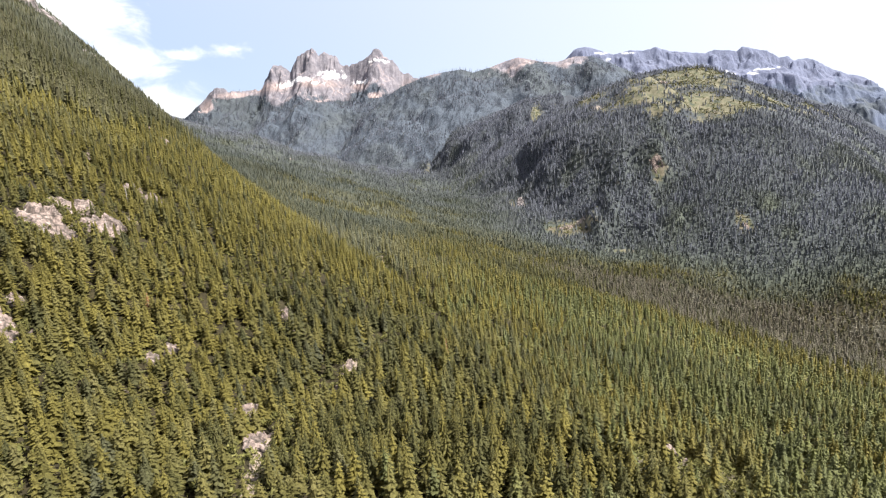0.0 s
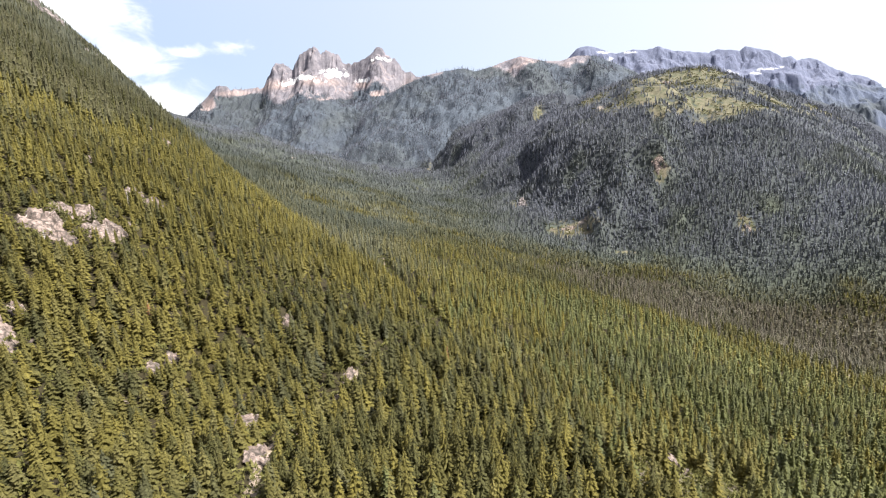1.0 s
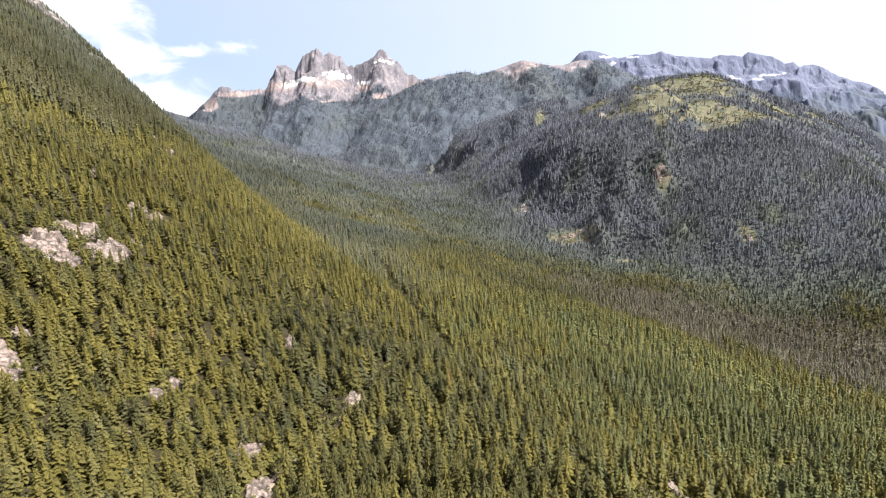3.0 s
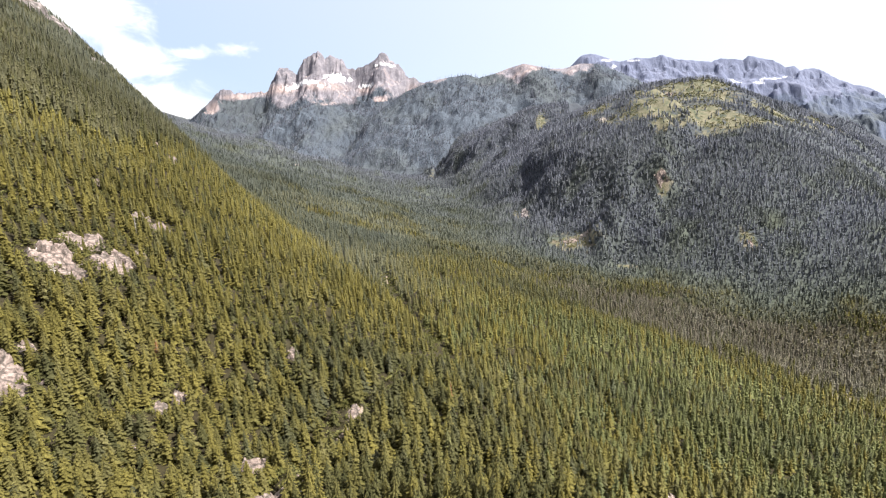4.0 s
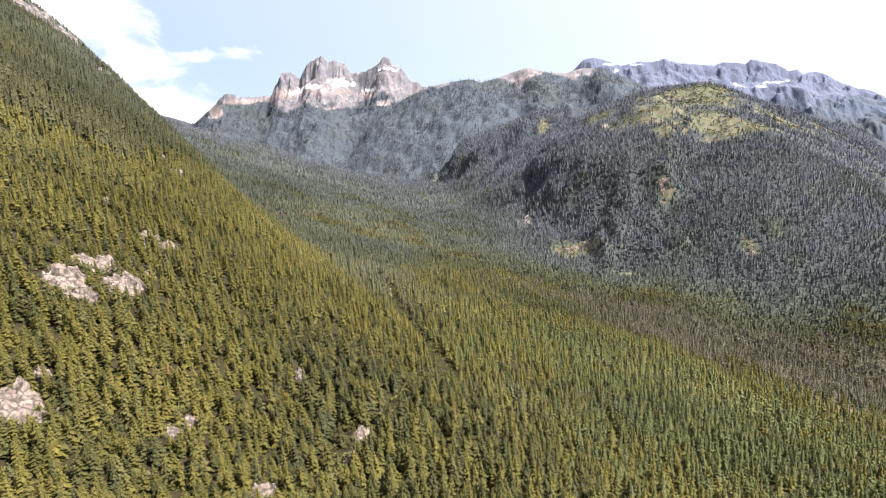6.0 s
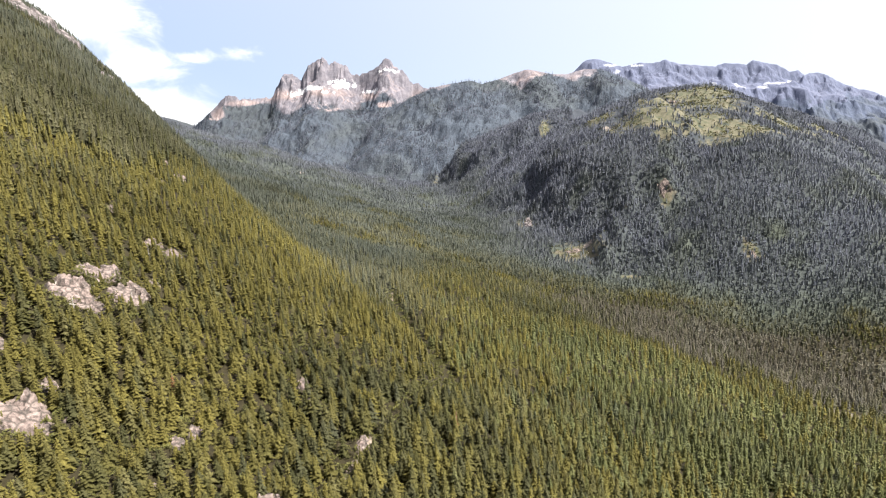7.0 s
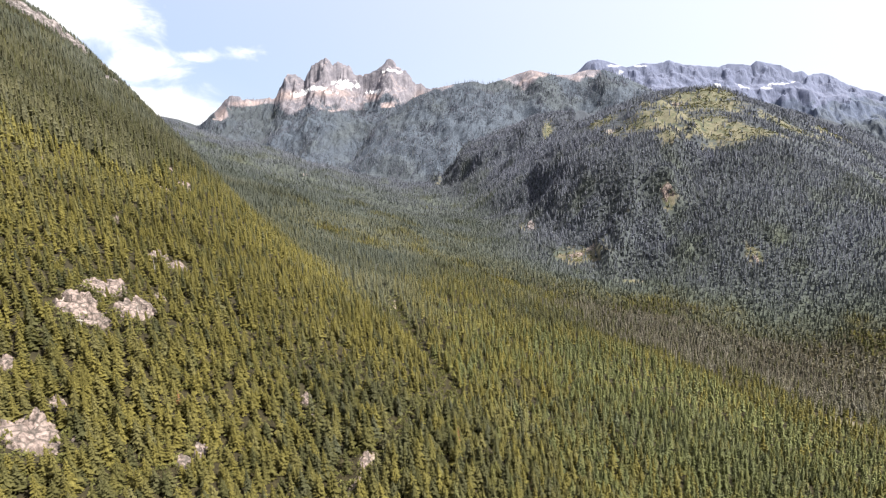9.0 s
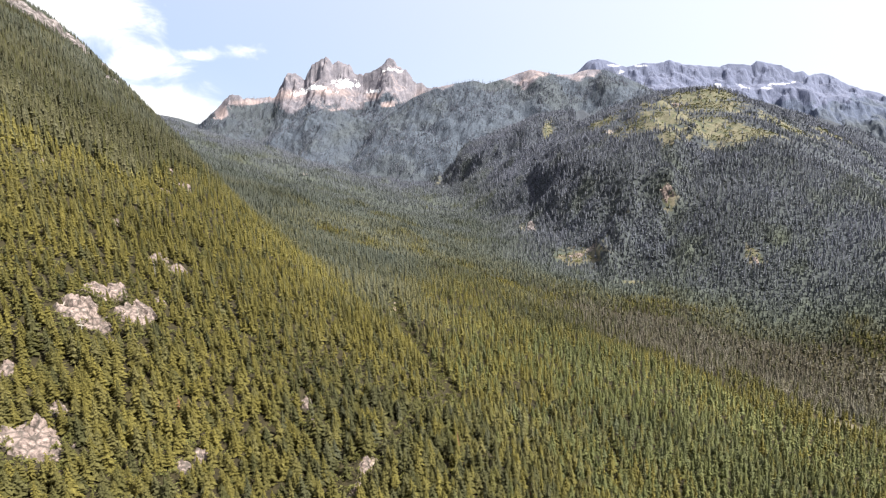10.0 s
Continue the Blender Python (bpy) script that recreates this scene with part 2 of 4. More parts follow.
MAT_DIRT = plain("dirt", (0.120, 0.095, 0.072), (0.235, 0.195, 0.160), 0.5, 0.95, 0.3)
MAT_FLOOR = ground_cover()
# peak colours lean to lilac and blue to include haze
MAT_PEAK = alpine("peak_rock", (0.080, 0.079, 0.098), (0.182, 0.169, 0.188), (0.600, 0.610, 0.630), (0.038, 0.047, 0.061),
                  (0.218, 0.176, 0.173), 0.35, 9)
# far haze is in these colours: bluish rock, little contrast, grey snow
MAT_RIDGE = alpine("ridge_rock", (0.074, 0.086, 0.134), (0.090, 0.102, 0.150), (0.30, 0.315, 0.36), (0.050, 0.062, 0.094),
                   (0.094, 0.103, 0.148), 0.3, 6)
# ---- the lie of the land: heights in metres over x (right) and y (ahead) ----
LATTICE = np.random.RandomState(7).rand(256, 256)


def value_noise(x, y):
    """Smooth noise, -1 to 1, over arrays of x and y."""
    xi, yi = np.floor(x).astype(int), np.floor(y).astype(int)
    u, v = x - xi, y - yi
    u, v = u * u * u * (u * (6 * u - 15) + 10), v * v * v * (v * (6 * v - 15) + 10)
    a, b = LATTICE[xi % 256, yi % 256], LATTICE[(xi + 1) % 256, yi % 256]
    c, d = LATTICE[xi % 256, (yi + 1) % 256], LATTICE[(xi + 1) % 256, (yi + 1) % 256]
    return 2 * (a * (1 - u) * (1 - v) + b * u * (1 - v) + c * (1 - u) * v + d * u * v) - 1


def fbm(x, y, octaves=4, gain=0.5):
    total, scale = 0.0, 1.0
    for k in range(octaves):
        total = total + scale * value_noise(x * 2.03**k + 17.3 * k, y * 2.03**k - 9.1 * k)
        scale *= gain
    return total


def ridged(x, y, octaves=4):
    total, scale = 0.0, 0.5
    for k in range(octaves):
        total = total + scale * (1 - 2 * np.abs(value_noise(x * 2.1**k + 5.7 * k, y * 2.1**k + 3.9 * k)))
        scale *= 0.5
    return total


def soft_min(a, b, r):
    h = np.clip(0.5 + 0.5 * (b - a) / r, 0, 1)
    return b * (1 - h) + a * h - r * h * (1 - h)


def soft_max(a, b, r):
    return -soft_min(-a, -b, r)


def ramp(d, r):
    """Flat (at -r/2) below 0, rising as d above, rounded over about r."""
    return 0.5 * (d + np.sqrt(d * d + r * r)) - 0.5 * r


def bump(x, y, cx, cy, rx, ry, turn=0.0):
    c, s = math.cos(radians(turn)), math.sin(radians(turn))
    u, v = (x - cx) * c + (y - cy) * s, (y - cy) * c - (x - cx) * s
    return np.exp(-((u / rx) ** 2) - (v / ry) ** 2)


def valley_floor(x, y):
    """The floor: a bench falling to a creek on the right, rising slowly up the valley."""
    near = 58 - 0.31 * x - 0.03 * (y - 240)
    creek = -118 + 0.10 * np.abs(x - 470) + 0.135 * (y - 520)
    up = -10 + 0.028 * (y - 950) + 0.03 * np.abs(x + 0.1 * (y - 900) - 150)
    return soft_max(soft_max(near, -150 + 0 * x, 60), soft_min(creek, up, 60), 50)


def left_mountain(x, y):
    """A steep wooded flank facing right, which turns away behind its spur."""
    z = 57 - 0.33 * x + 0.15 * ramp(-100 - x, 60) + 0.17 * ramp(-450 - x, 120) + 0.12 * ramp(-900 - x, 200)
    u = 0.78 * x + 0.62 * y - 190
    z = z - 0.75 * ramp(u, 40) - 0.9 * ramp(0.55 * x + 0.835 * y - 640, 80)
    z = z - 0.5 * (ramp(y - 1500, 200) + 100)
    return z - 0.18 * ramp(230 - y, 40) * np.clip(-x / 100, -0.6, 1)


def knoll(x, y, cx, cy, rx, ry, turn):
    """A flat-topped rise with steep, uneven sides."""
    w = 1 + 0.38 * fbm(x / 80, y / 80, 3)
    c, s = math.cos(radians(turn)), math.sin(radians(turn))
    u, v = (x - cx) * c + (y - cy) * s, (y - cy) * c - (x - cx) * s
    return np.exp(-(((u / rx) ** 2 + (v / ry) ** 2) * w) ** 3)


def right_hill(x, y):
    """A broad wooded hill: height over the floor by the way in from its foot."""
    d1 = 0.51 * (x - 165) + 0.86 * (y - 1150)
    d2 = 0.994 * (x - 150) + 0.111 * (y - 1150)
    d3 = 1.1 * (0.76 * y - x) + 110
    d = soft_min(soft_min(soft_min(d1, d2, 160), d3, 300), 1.2 * (3800 - y), 300)
    d = d + 55 * fbm(x / 520, y / 520, 3) * np.clip(d / 150, 0, 1)
    h = 500 * (1 - np.exp(-ramp(d, 60) / 850))
    h = h + 46 * bump(x, y, 720, 2050, 400, 480, -15)
    return h + 94 * knoll(x, y, 425, 1480, 190, 290, -12) + 116 * knoll(x, y, 300, 2850, 290, 420, 0)


def ground(x, y):
    x, y = np.asarray(x, float), np.asarray(y, float)
    floor = valley_floor(x, y)
    z = soft_max(left_mountain(x, y), floor, 30)
    far = np.clip((y - 700) / 1500, 0, 1)
    z = z + right_hill(x, y)
    # the gully with the track, and a hollow under the bare slab
    z = z - 15 * bump(x, y, -57, 200, 62, 48, 20) - 12 * bump(x, y, -160, 178, 75, 60) - 6 * bump(x, y, -180, 290, 70, 60)
    z = z - 5 * np.exp(-((off_track(x, y) / 10) ** 2)) * np.clip((y - 280) / 40, 0, 1)
    z = z + (3.0 + 14 * far) * fbm(x / 140, y / 140, 3) + 1.2 * fbm(x / 24, y / 24, 2)
    return z - 60 * np.clip((y - 2950) / 500, 0, 1)


def dry_patch(x, y):
    return bump(x, y, 330, 720, 260, 190, -20) + 0.5 * bump(x, y, 560, 640, 200, 120, 0)


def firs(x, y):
    """How far painted haze tints trees and floor: 1, blue-green, up the valley; up to 2, grey-blue, on the hill and
    far off.
    """
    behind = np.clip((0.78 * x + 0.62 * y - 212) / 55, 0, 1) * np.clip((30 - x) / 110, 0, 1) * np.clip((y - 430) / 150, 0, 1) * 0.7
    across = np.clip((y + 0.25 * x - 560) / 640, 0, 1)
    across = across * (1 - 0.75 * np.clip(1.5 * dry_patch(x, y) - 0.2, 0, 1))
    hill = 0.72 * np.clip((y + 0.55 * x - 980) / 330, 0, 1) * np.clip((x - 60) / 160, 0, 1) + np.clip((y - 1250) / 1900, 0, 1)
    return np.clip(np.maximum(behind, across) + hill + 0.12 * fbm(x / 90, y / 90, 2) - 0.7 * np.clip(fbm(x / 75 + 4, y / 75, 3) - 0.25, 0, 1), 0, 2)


# ---- building helpers ----
def raw_mesh(name, verts, tris, material, smooth=False):
    """A mesh from arrays of corners and of triangles or quads."""
    me = bpy.data.meshes.new(name)
    verts, tris = np.asarray(verts, np.float32), np.asarray(tris, np.int32)
    n, k = tris.shape
    me.vertices.add(len(verts))
    me.vertices.foreach_set("co", verts.ravel())
    me.loops.add(n * k)
    me.loops.foreach_set("vertex_index", tris.ravel())
    me.polygons.add(n)
    me.polygons.foreach_set("loop_start", np.arange(0, n * k, k, dtype=np.int32))
    me.polygons.foreach_set("loop_total", np.full(n, k, np.int32))
    me.polygons.foreach_set("use_smooth", np.full(n, smooth))
    me.update(calc_edges=True)
    me.materials.append(material)
    return me


def lay(me, name, values):
    layer = me.attributes.new(name, "FLOAT", "POINT")
    layer.data.foreach_set("value", np.asarray(values, np.float32).ravel())


def under(ob, parent, label=""):
    ob.parent = parent
    return tagged(ob, label) if label else ob


def sheet(nx, ny):
    """Quads of a grid of nx by ny corners."""
    i = np.arange(nx * ny).reshape(ny, nx)
    return np.stack([i[:-1, :-1], i[:-1, 1:], i[1:, 1:], i[1:, :-1]], -1).reshape(-1, 4)


# ---- open places in the woods: x, y, half width, half depth, turn ----
MEADOWS = [(815, 1860, 130, 250, -22), (680, 1500, 110, 120, 0), (900, 1960, 90, 160, -22), (540, 1480, 110, 90, 0), (610, 1720, 130, 120, -20),
           (440, 1640, 40, 60, 0), (745, 1450, 90, 60, 0), (440, 2480, 30, 160, -10), (830, 1450, 26, 22, 0), (455, 1168, 10, 12, 0), (530, 1360, 36, 20, 0),
           (1230, 1840, 60, 50, 0), (-40, 2790, 40, 60, 0), (258, 1112, 52, 42, 0), (457, 1172, 12, 22, 0), (520, 1335, 24, 16, 0), (556, 1010, 16, 26, 0), (330, 1010, 30, 8, 0), (1010, 1700, 120, 60, 0),
           (182, 1320, 16, 42, 20), (385, 520, 40, 18, 0), (80, 176, 22, 30, -15), (92, 200, 14, 14, 0), (118, 196, 32, 20, -10)]
ROCKY = [(-823, 1175, 40, 40, 0), (-705, 1175, 10, 26, 35), (-552, 1020, 8, 20, 35),
         (182, 1320, 7, 26, 20), (740, 1860, 26, 30, 0), (285, 1130, 16, 10, 0),  (640, 1600, 16, 20, 0),
         (-270, 560, 6, 14, 0), (-332, 619, 7, 10, 0), (-488, 1896, 16, 30, 0), (85, 203, 5, 7, 20), (430, 1520, 14, 26, 0)]
TRACK = [(-50, 95), (-49, 118), (-52, 132), (-56, 150), (-53, 178), (-43, 214), (-38, 228), (-29, 250), (-12, 290), (-3, 328),
         (-22, 390), (-42, 455), (-59, 525), (-62, 556)]


def patches(x, y, spots):
    total = 0 * x
    for spot in spots:
        total = np.maximum(total, bump(x, y, *spot))
    return total


def off_track(x, y):
    """The distance from the middle of the dirt track."""
    best = np.full(np.shape(x), 1e9)
    for (ax, ay), (bx, by) in zip(TRACK, TRACK[1:]):
        lx, ly = bx - ax, by - ay
        k = np.clip(((x - ax) * lx + (y - ay) * ly) / (lx * lx + ly * ly), 0, 1)
        best = np.minimum(best, np.hypot(x - ax - k * lx, y - ay - k * ly))
    return best


def build_ground():
    xs = np.concatenate([np.arange(-5200, -1500, 60), np.arange(-1500, -500, 20), np.arange(-500, -130, 10), np.arange(-130, 70, 5), np.arange(70, 600, 10),
                         np.arange(600, 2200, 20), np.arange(2200, 5300, 60)])
    ys = np.concatenate([np.arange(-2500, 0, 70), np.arange(0, 1500, 11), np.arange(1500, 3400, 20), np.arange(3400, 5300, 60)])
    x, y = np.meshgrid(xs, ys)
    z = ground(x, y)
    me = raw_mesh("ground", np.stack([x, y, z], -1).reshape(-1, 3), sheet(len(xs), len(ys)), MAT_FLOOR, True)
    lay(me, "meadow", patches(x, y, MEADOWS))
    lay(me, "rocky", patches(x, y, ROCKY))
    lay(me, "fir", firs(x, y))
    tagged(new("ground", me), "mossy forest floor of a steep mountain valley", "ground", kind="structure")


def build_track(line):
    line = np.array(line, float)
    steps = np.concatenate([np.linspace(a, b, 12, endpoint=False) for a, b in zip(line, line[1:])])
    way = np.gradient(steps, axis=0)
    side = np.stack([way[:, 1], -way[:, 0]], 1) / np.linalg.norm(way, axis=1)[:, None]
    wide = 1.3 + 0.8 * value_noise(np.arange(len(steps)) * 0.37, np.full(len(steps), 0.5))
    rows = []
    for k in (-1.0, -0.5, 0.0, 0.5, 1.0):
        p = steps + side * (wide * k)[:, None]
        rows.append(np.c_[p, ground(p[:, 0], p[:, 1]) + 0.5 - 0.45 * k * k])
    me = raw_mesh("dirt_track", np.concatenate(rows), sheet(len(steps), 5)[:, ::-1], MAT_DIRT, True)
    tagged(new("road", me), "pale dirt logging track winding through young conifers", "dirt road", kind="structure")


# ---- the far mountains: crest as x and height, at a way off ----
PEAKS = [(-2637, 21), (-2146, 357), (-1998, 482), (-1904, 530), (-1784, 624), (-1702, 698), (-1643, 708), (-1559, 680), (-1448, 684), (-1338, 693), (-1276, 796), (-1228, 853), (-1149, 858), (-1100, 823), (-1036, 913), (-969, 931), (-911, 958), (-875, 915), (-826, 934), (-775, 924), (-727, 864), (-659, 832), (-562, 849), (-495, 885), (-462, 933), (-427, 948), (-386, 901), (-324, 845), (-240, 767), (-134, 712), (-25, 708), (85, 717), (301, 654), (518, 561)]
SHOULDER = [(-1254, -57), (-966, 81), (-719, 242), (-555, 381), (-235, 587), (-41, 654), (75, 672), (190, 686), (265, 661), (380, 690), (476, 723), (571, 745), (647, 724), (723, 703), (837, 699), (951, 728), (1065, 720), (1180, 672), (1333, 611), (1605, 453)]
RIDGE = [(540, 534), (930, 697), (1021, 782), (1134, 895), (1247, 900), (1360, 865), (1451, 836), (1563, 862), (1699, 857), (1789, 880), (1903, 841), (2175, 805), (2241, 833), (2423, 813), (2466, 842), (2649, 801), (2743, 741), (2811, 747), (2881, 714), (2992, 732), (3085, 706), (3226, 635), (3320, 597), (3459, 561), (3593, 494), (3944, 276)]


def smoothed(line, count):
    """A running mean of that many samples."""
    return np.convolve(np.pad(line, count // 2, "edge"), np.ones(count) / count, "valid")[: len(line)]


def build_range(name, crest, y_crest, y_foot, z_foot, profile, spur, crag, jag, material, snow_at, label, bare_from, nx=330, ny=90, fans=()):
    """A mountain wall: cliffs, ledges and aprons below a crest, cut into spurs and gullies. profile: (way out, drop) pairs."""
    cx, cz = np.array(crest, float).T
    xs = np.linspace(cx[0], cx[-1], nx)
    line = np.interp(xs, cx, cz)
    line = line + jag * (value_noise(xs / 31, 0 * xs + 2.5) + 0.6 * value_noise(xs / 13, 0 * xs + 5.5)) * np.clip((line - bare_from) / 150, 0.15, 1)
    step = xs[1] - xs[0]
    near, broad = smoothed(line, int(160 / step) | 1), smoothed(line, int(620 / step) | 1)
    x, d = np.meshgrid(xs, np.concatenate([np.linspace(-160, 0, 8, endpoint=False), np.linspace(0, 1, ny - 8) ** 1.25 * (y_crest - y_foot)]))
    y = y_crest - d + 70 * value_noise(x / 230, 0 * x + 1.5)
    out = np.clip(d, 0, None)
    warp = out + 55 * np.clip(out / 150, 0, 1) * fbm(x / 210, out / 260 + 4, 3) + 24 * np.clip(out / 60, 0, 1) * fbm(x / 60, out / 60, 3)
    k1, k2 = np.clip(warp / 190, 0, 1), np.clip((warp - 150) / 500, 0, 1)
    top = (line * (1 - k1) + near * k1) * (1 - k2) + broad * k2
    px, pz = np.array(profile, float).T
    full = np.clip((broad - z_foot) / pz[-1], 0.2, 2)
    z = top - np.interp(warp, px, pz) * (0.35 + 0.65 * full) + np.minimum(d, 0) * 1.5
    slant = x + 0.35 * out + 60 * value_noise(x / 300, out / 300)
    z = z + spur * (ridged(slant / 420, out / 1300 + 7, 2) - 0.25) * np.clip(out / 260, 0, 1) * np.clip((y_crest - y_foot - out) / 600, 0, 1)
    z = z + crag * (ridged(slant / 120, out / 190, 4) - 0.3) * np.clip(out / 50, 0, 1) * np.clip(1.3 - out / 420, 0.2, 1)
    me = raw_mesh(name, np.stack([x, y, z], -1).reshape(-1, 3), sheet(nx, ny)[:, ::-1], material)
    steep = np.abs(np.gradient(z, axis=0)) / np.maximum(np.abs(np.gradient(y, axis=0)), 1)
    open_scree = patches(x, z, fans) * (d > 0) * (1 + 0.5 * fbm(x / 50, z / 40, 3))
    lay(me, "bare", np.clip((z - bare_from) / 130 + 0.5 + 0.6 * fbm(x / 230, z / 150, 4) + 1.6 * open_scree, 0, 1))
    lay(me, "scree", np.clip(1.5 - 1.3 * steep, 0, 1) + 2 * open_scree)
    lay(me, "snow", patches(x, z, snow_at))
    tagged(new("mountain", me), label, "mountain")


build_ground()
build_track(TRACK[:7])
build_track(TRACK[12:])
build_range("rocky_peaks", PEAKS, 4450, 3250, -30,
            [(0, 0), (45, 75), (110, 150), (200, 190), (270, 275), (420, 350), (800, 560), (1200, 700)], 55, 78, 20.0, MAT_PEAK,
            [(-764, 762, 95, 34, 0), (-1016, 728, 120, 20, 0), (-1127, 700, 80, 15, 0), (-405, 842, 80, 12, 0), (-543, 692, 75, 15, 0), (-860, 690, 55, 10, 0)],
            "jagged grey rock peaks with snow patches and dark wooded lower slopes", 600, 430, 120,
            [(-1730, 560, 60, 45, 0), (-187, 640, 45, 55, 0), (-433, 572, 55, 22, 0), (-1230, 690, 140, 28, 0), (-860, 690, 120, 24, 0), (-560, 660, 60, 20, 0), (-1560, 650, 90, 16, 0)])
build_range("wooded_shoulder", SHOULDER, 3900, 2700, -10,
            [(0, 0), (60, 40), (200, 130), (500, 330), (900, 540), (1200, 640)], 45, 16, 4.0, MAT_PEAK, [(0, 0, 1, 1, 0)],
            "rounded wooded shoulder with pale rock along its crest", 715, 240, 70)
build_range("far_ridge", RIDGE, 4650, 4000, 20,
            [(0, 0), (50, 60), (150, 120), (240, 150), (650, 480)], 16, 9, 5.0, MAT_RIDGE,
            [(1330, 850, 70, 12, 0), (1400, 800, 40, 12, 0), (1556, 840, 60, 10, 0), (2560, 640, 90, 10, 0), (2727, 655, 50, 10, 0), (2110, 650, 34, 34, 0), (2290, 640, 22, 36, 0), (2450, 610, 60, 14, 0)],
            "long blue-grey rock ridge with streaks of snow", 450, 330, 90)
# ---- conifers ----
def bushy(seed, boughs, sides, wild=1.0, rings=(0.78, 0.45, 0.10)):
    """A conifer 1 high and 1 wide at the foot: single drooping boughs set round a leafy core, with no even tiers."""
    rng = np.random.RandomState(seed)
    verts, tris = [(0, 0, 0.94)], []
    lean = rng.normal(0, 0.02, 2)

    def reach(f):
        return 0.56 * ((1 - f) ** 0.72 * min(1, 0.66 + f * 2.0) + 0.035)

    for f in rings:
        for j in range(sides):
            a, r = 6.283 * (j + 0.5 * rng.rand()) / sides, reach(f) * (0.36 + 0.2 * rng.rand())
            verts.append((r * math.cos(a), r * math.sin(a), 0.06 + 0.94 * f))
    for j in range(sides):
        k = (j + 1) % sides
        tris.append((0, 1 + j, 1 + k))
        for n in range(len(rings) - 1):
            p, q = 1 + n * sides, 1 + (n + 1) * sides
            tris += [(p + j, q + j, q + k), (p + j, q + k, p + k)]
    for n in range(boughs):
        f = ((n + rng.rand()) / boughs) ** 0.95 * 0.985
        a = 2.39996 * n + rng.normal(0, 0.35)
        length = reach(f) * (0.72 + 0.6 * wild * rng.rand() ** 1.3)
        z, half = 0.05 + 0.95 * f, (0.36 + 0.26 * rng.rand()) * min(1.6, max(1.0, math.sqrt(40 / boughs)))
        drop = 0.24 * length * (1.15 * rng.rand() - 0.1)
        c = len(verts)
        for da, q, dz in ((0, 0.10, -0.022), (-half, 0.66, 0.55 * drop), (half, 0.66, 0.55 * drop), (0, 1.0, drop)):
            verts.append((q * length * math.cos(a + da) + lean[0] * f, q * length * math.sin(a + da) + lean[1] * f, z - dz))
        tris += [(c, c + 1, c + 3), (c, c + 3, c + 2)]
    return np.array(verts), np.array(tris)


def full_crown(seed, tiers, boughs):
    """A closer conifer crown, 1 high: each bough is a bent spray with two side sprigs."""
    rng = np.random.RandomState(seed)
    verts, tris = [], []
    for k in range(tiers):
        f = (k + 0.5 * rng.rand()) / tiers
        z = 0.08 + 0.89 * f
        r = 0.5 * ((1 - f) ** 0.8 * (0.9 + 0.3 * rng.rand()) * min(1, 0.65 + f * 1.6) + 0.035)
        turn, n = rng.rand() * 6.28, max(4, round(boughs * (1 - 0.5 * f)))
        for j in range(n):
            a = turn + 6.283 * (j + 0.5 * rng.rand()) / n
            length, drop, half = r * (0.6 + 0.55 * rng.rand()), (0.012 + 0.13 * r) * (0.2 + 1.2 * rng.rand()), 0.36 * 6.283 / n
            c = len(verts)
            ca, sa = math.cos(a), math.sin(a)
            verts.append((0, 0, z + 0.35 / tiers))
            for da, q, dz in ((-half, 0.55, 0.45), (half, 0.55, 0.45), (0, 0.7, 0.30), (0, 1.0, 1.0), (-0.7 * half, 0.85, 1.0), (0.7 * half, 0.85, 0.95)):
                verts.append((q * length * math.cos(a + da), q * length * math.sin(a + da), z - dz * drop))
            tris += [(c, c + 1, c + 3), (c, c + 3, c + 2), (c + 1, c + 5, c + 3), (c + 3, c + 6, c + 2), (c + 3, c + 5, c + 4), (c + 3, c + 4, c + 6)]
    c = len(verts)
    verts += [(0, 0, 1.0), (0.02, 0, 0.93), (-0.01, 0.018, 0.93), (-0.01, -0.018, 0.93)]
    tris += [(c, c + 1, c + 2), (c, c + 2, c + 3), (c, c + 3, c + 1)]
    return np.array(verts), np.array(tris)


def strewn(rng, near, far, step, half_angle, outside=False):
    """Places for trees: a shaken grid of that step, between two distances."""
    side = np.arange(-far, far, step)
    x, y = np.meshgrid(side, side if outside else np.arange(0, far, step))
    x, y = x + step * 1.15 * (rng.rand(*x.shape) - 0.5), y + step * 1.15 * (rng.rand(*x.shape) - 0.5)
    x, y = x.ravel(), y.ravel()
    d, a = np.hypot(x, y), np.abs(np.degrees(np.arctan2(x, y)))
    keep = (d >= near) & (d < far) & ((a > half_angle) if outside else (a <= half_angle))
    return x[keep], y[keep]


def old_growth(x, y, z):
    """1 where the tall dark woods stand: high on the left flank, and on the far hill."""
    bend = 14 * fbm(x / 40, y / 40, 2)
    block = np.minimum(-292 - x + bend, y - 488 + bend)
    left = np.clip(block / 10 + 0.5, 0, 1) * (y < 1700)
    spur = 0.35 * np.clip((y - 600 + 2 * bend) / 60, 0, 1) * np.clip((-235 - x + bend) / 40, 0, 1) * (y < 1700)
    left = np.maximum(left, spur)
    hill = np.clip((y + 0.55 * x - 1130) / 120, 0, 1)
    return np.maximum(left, hill)


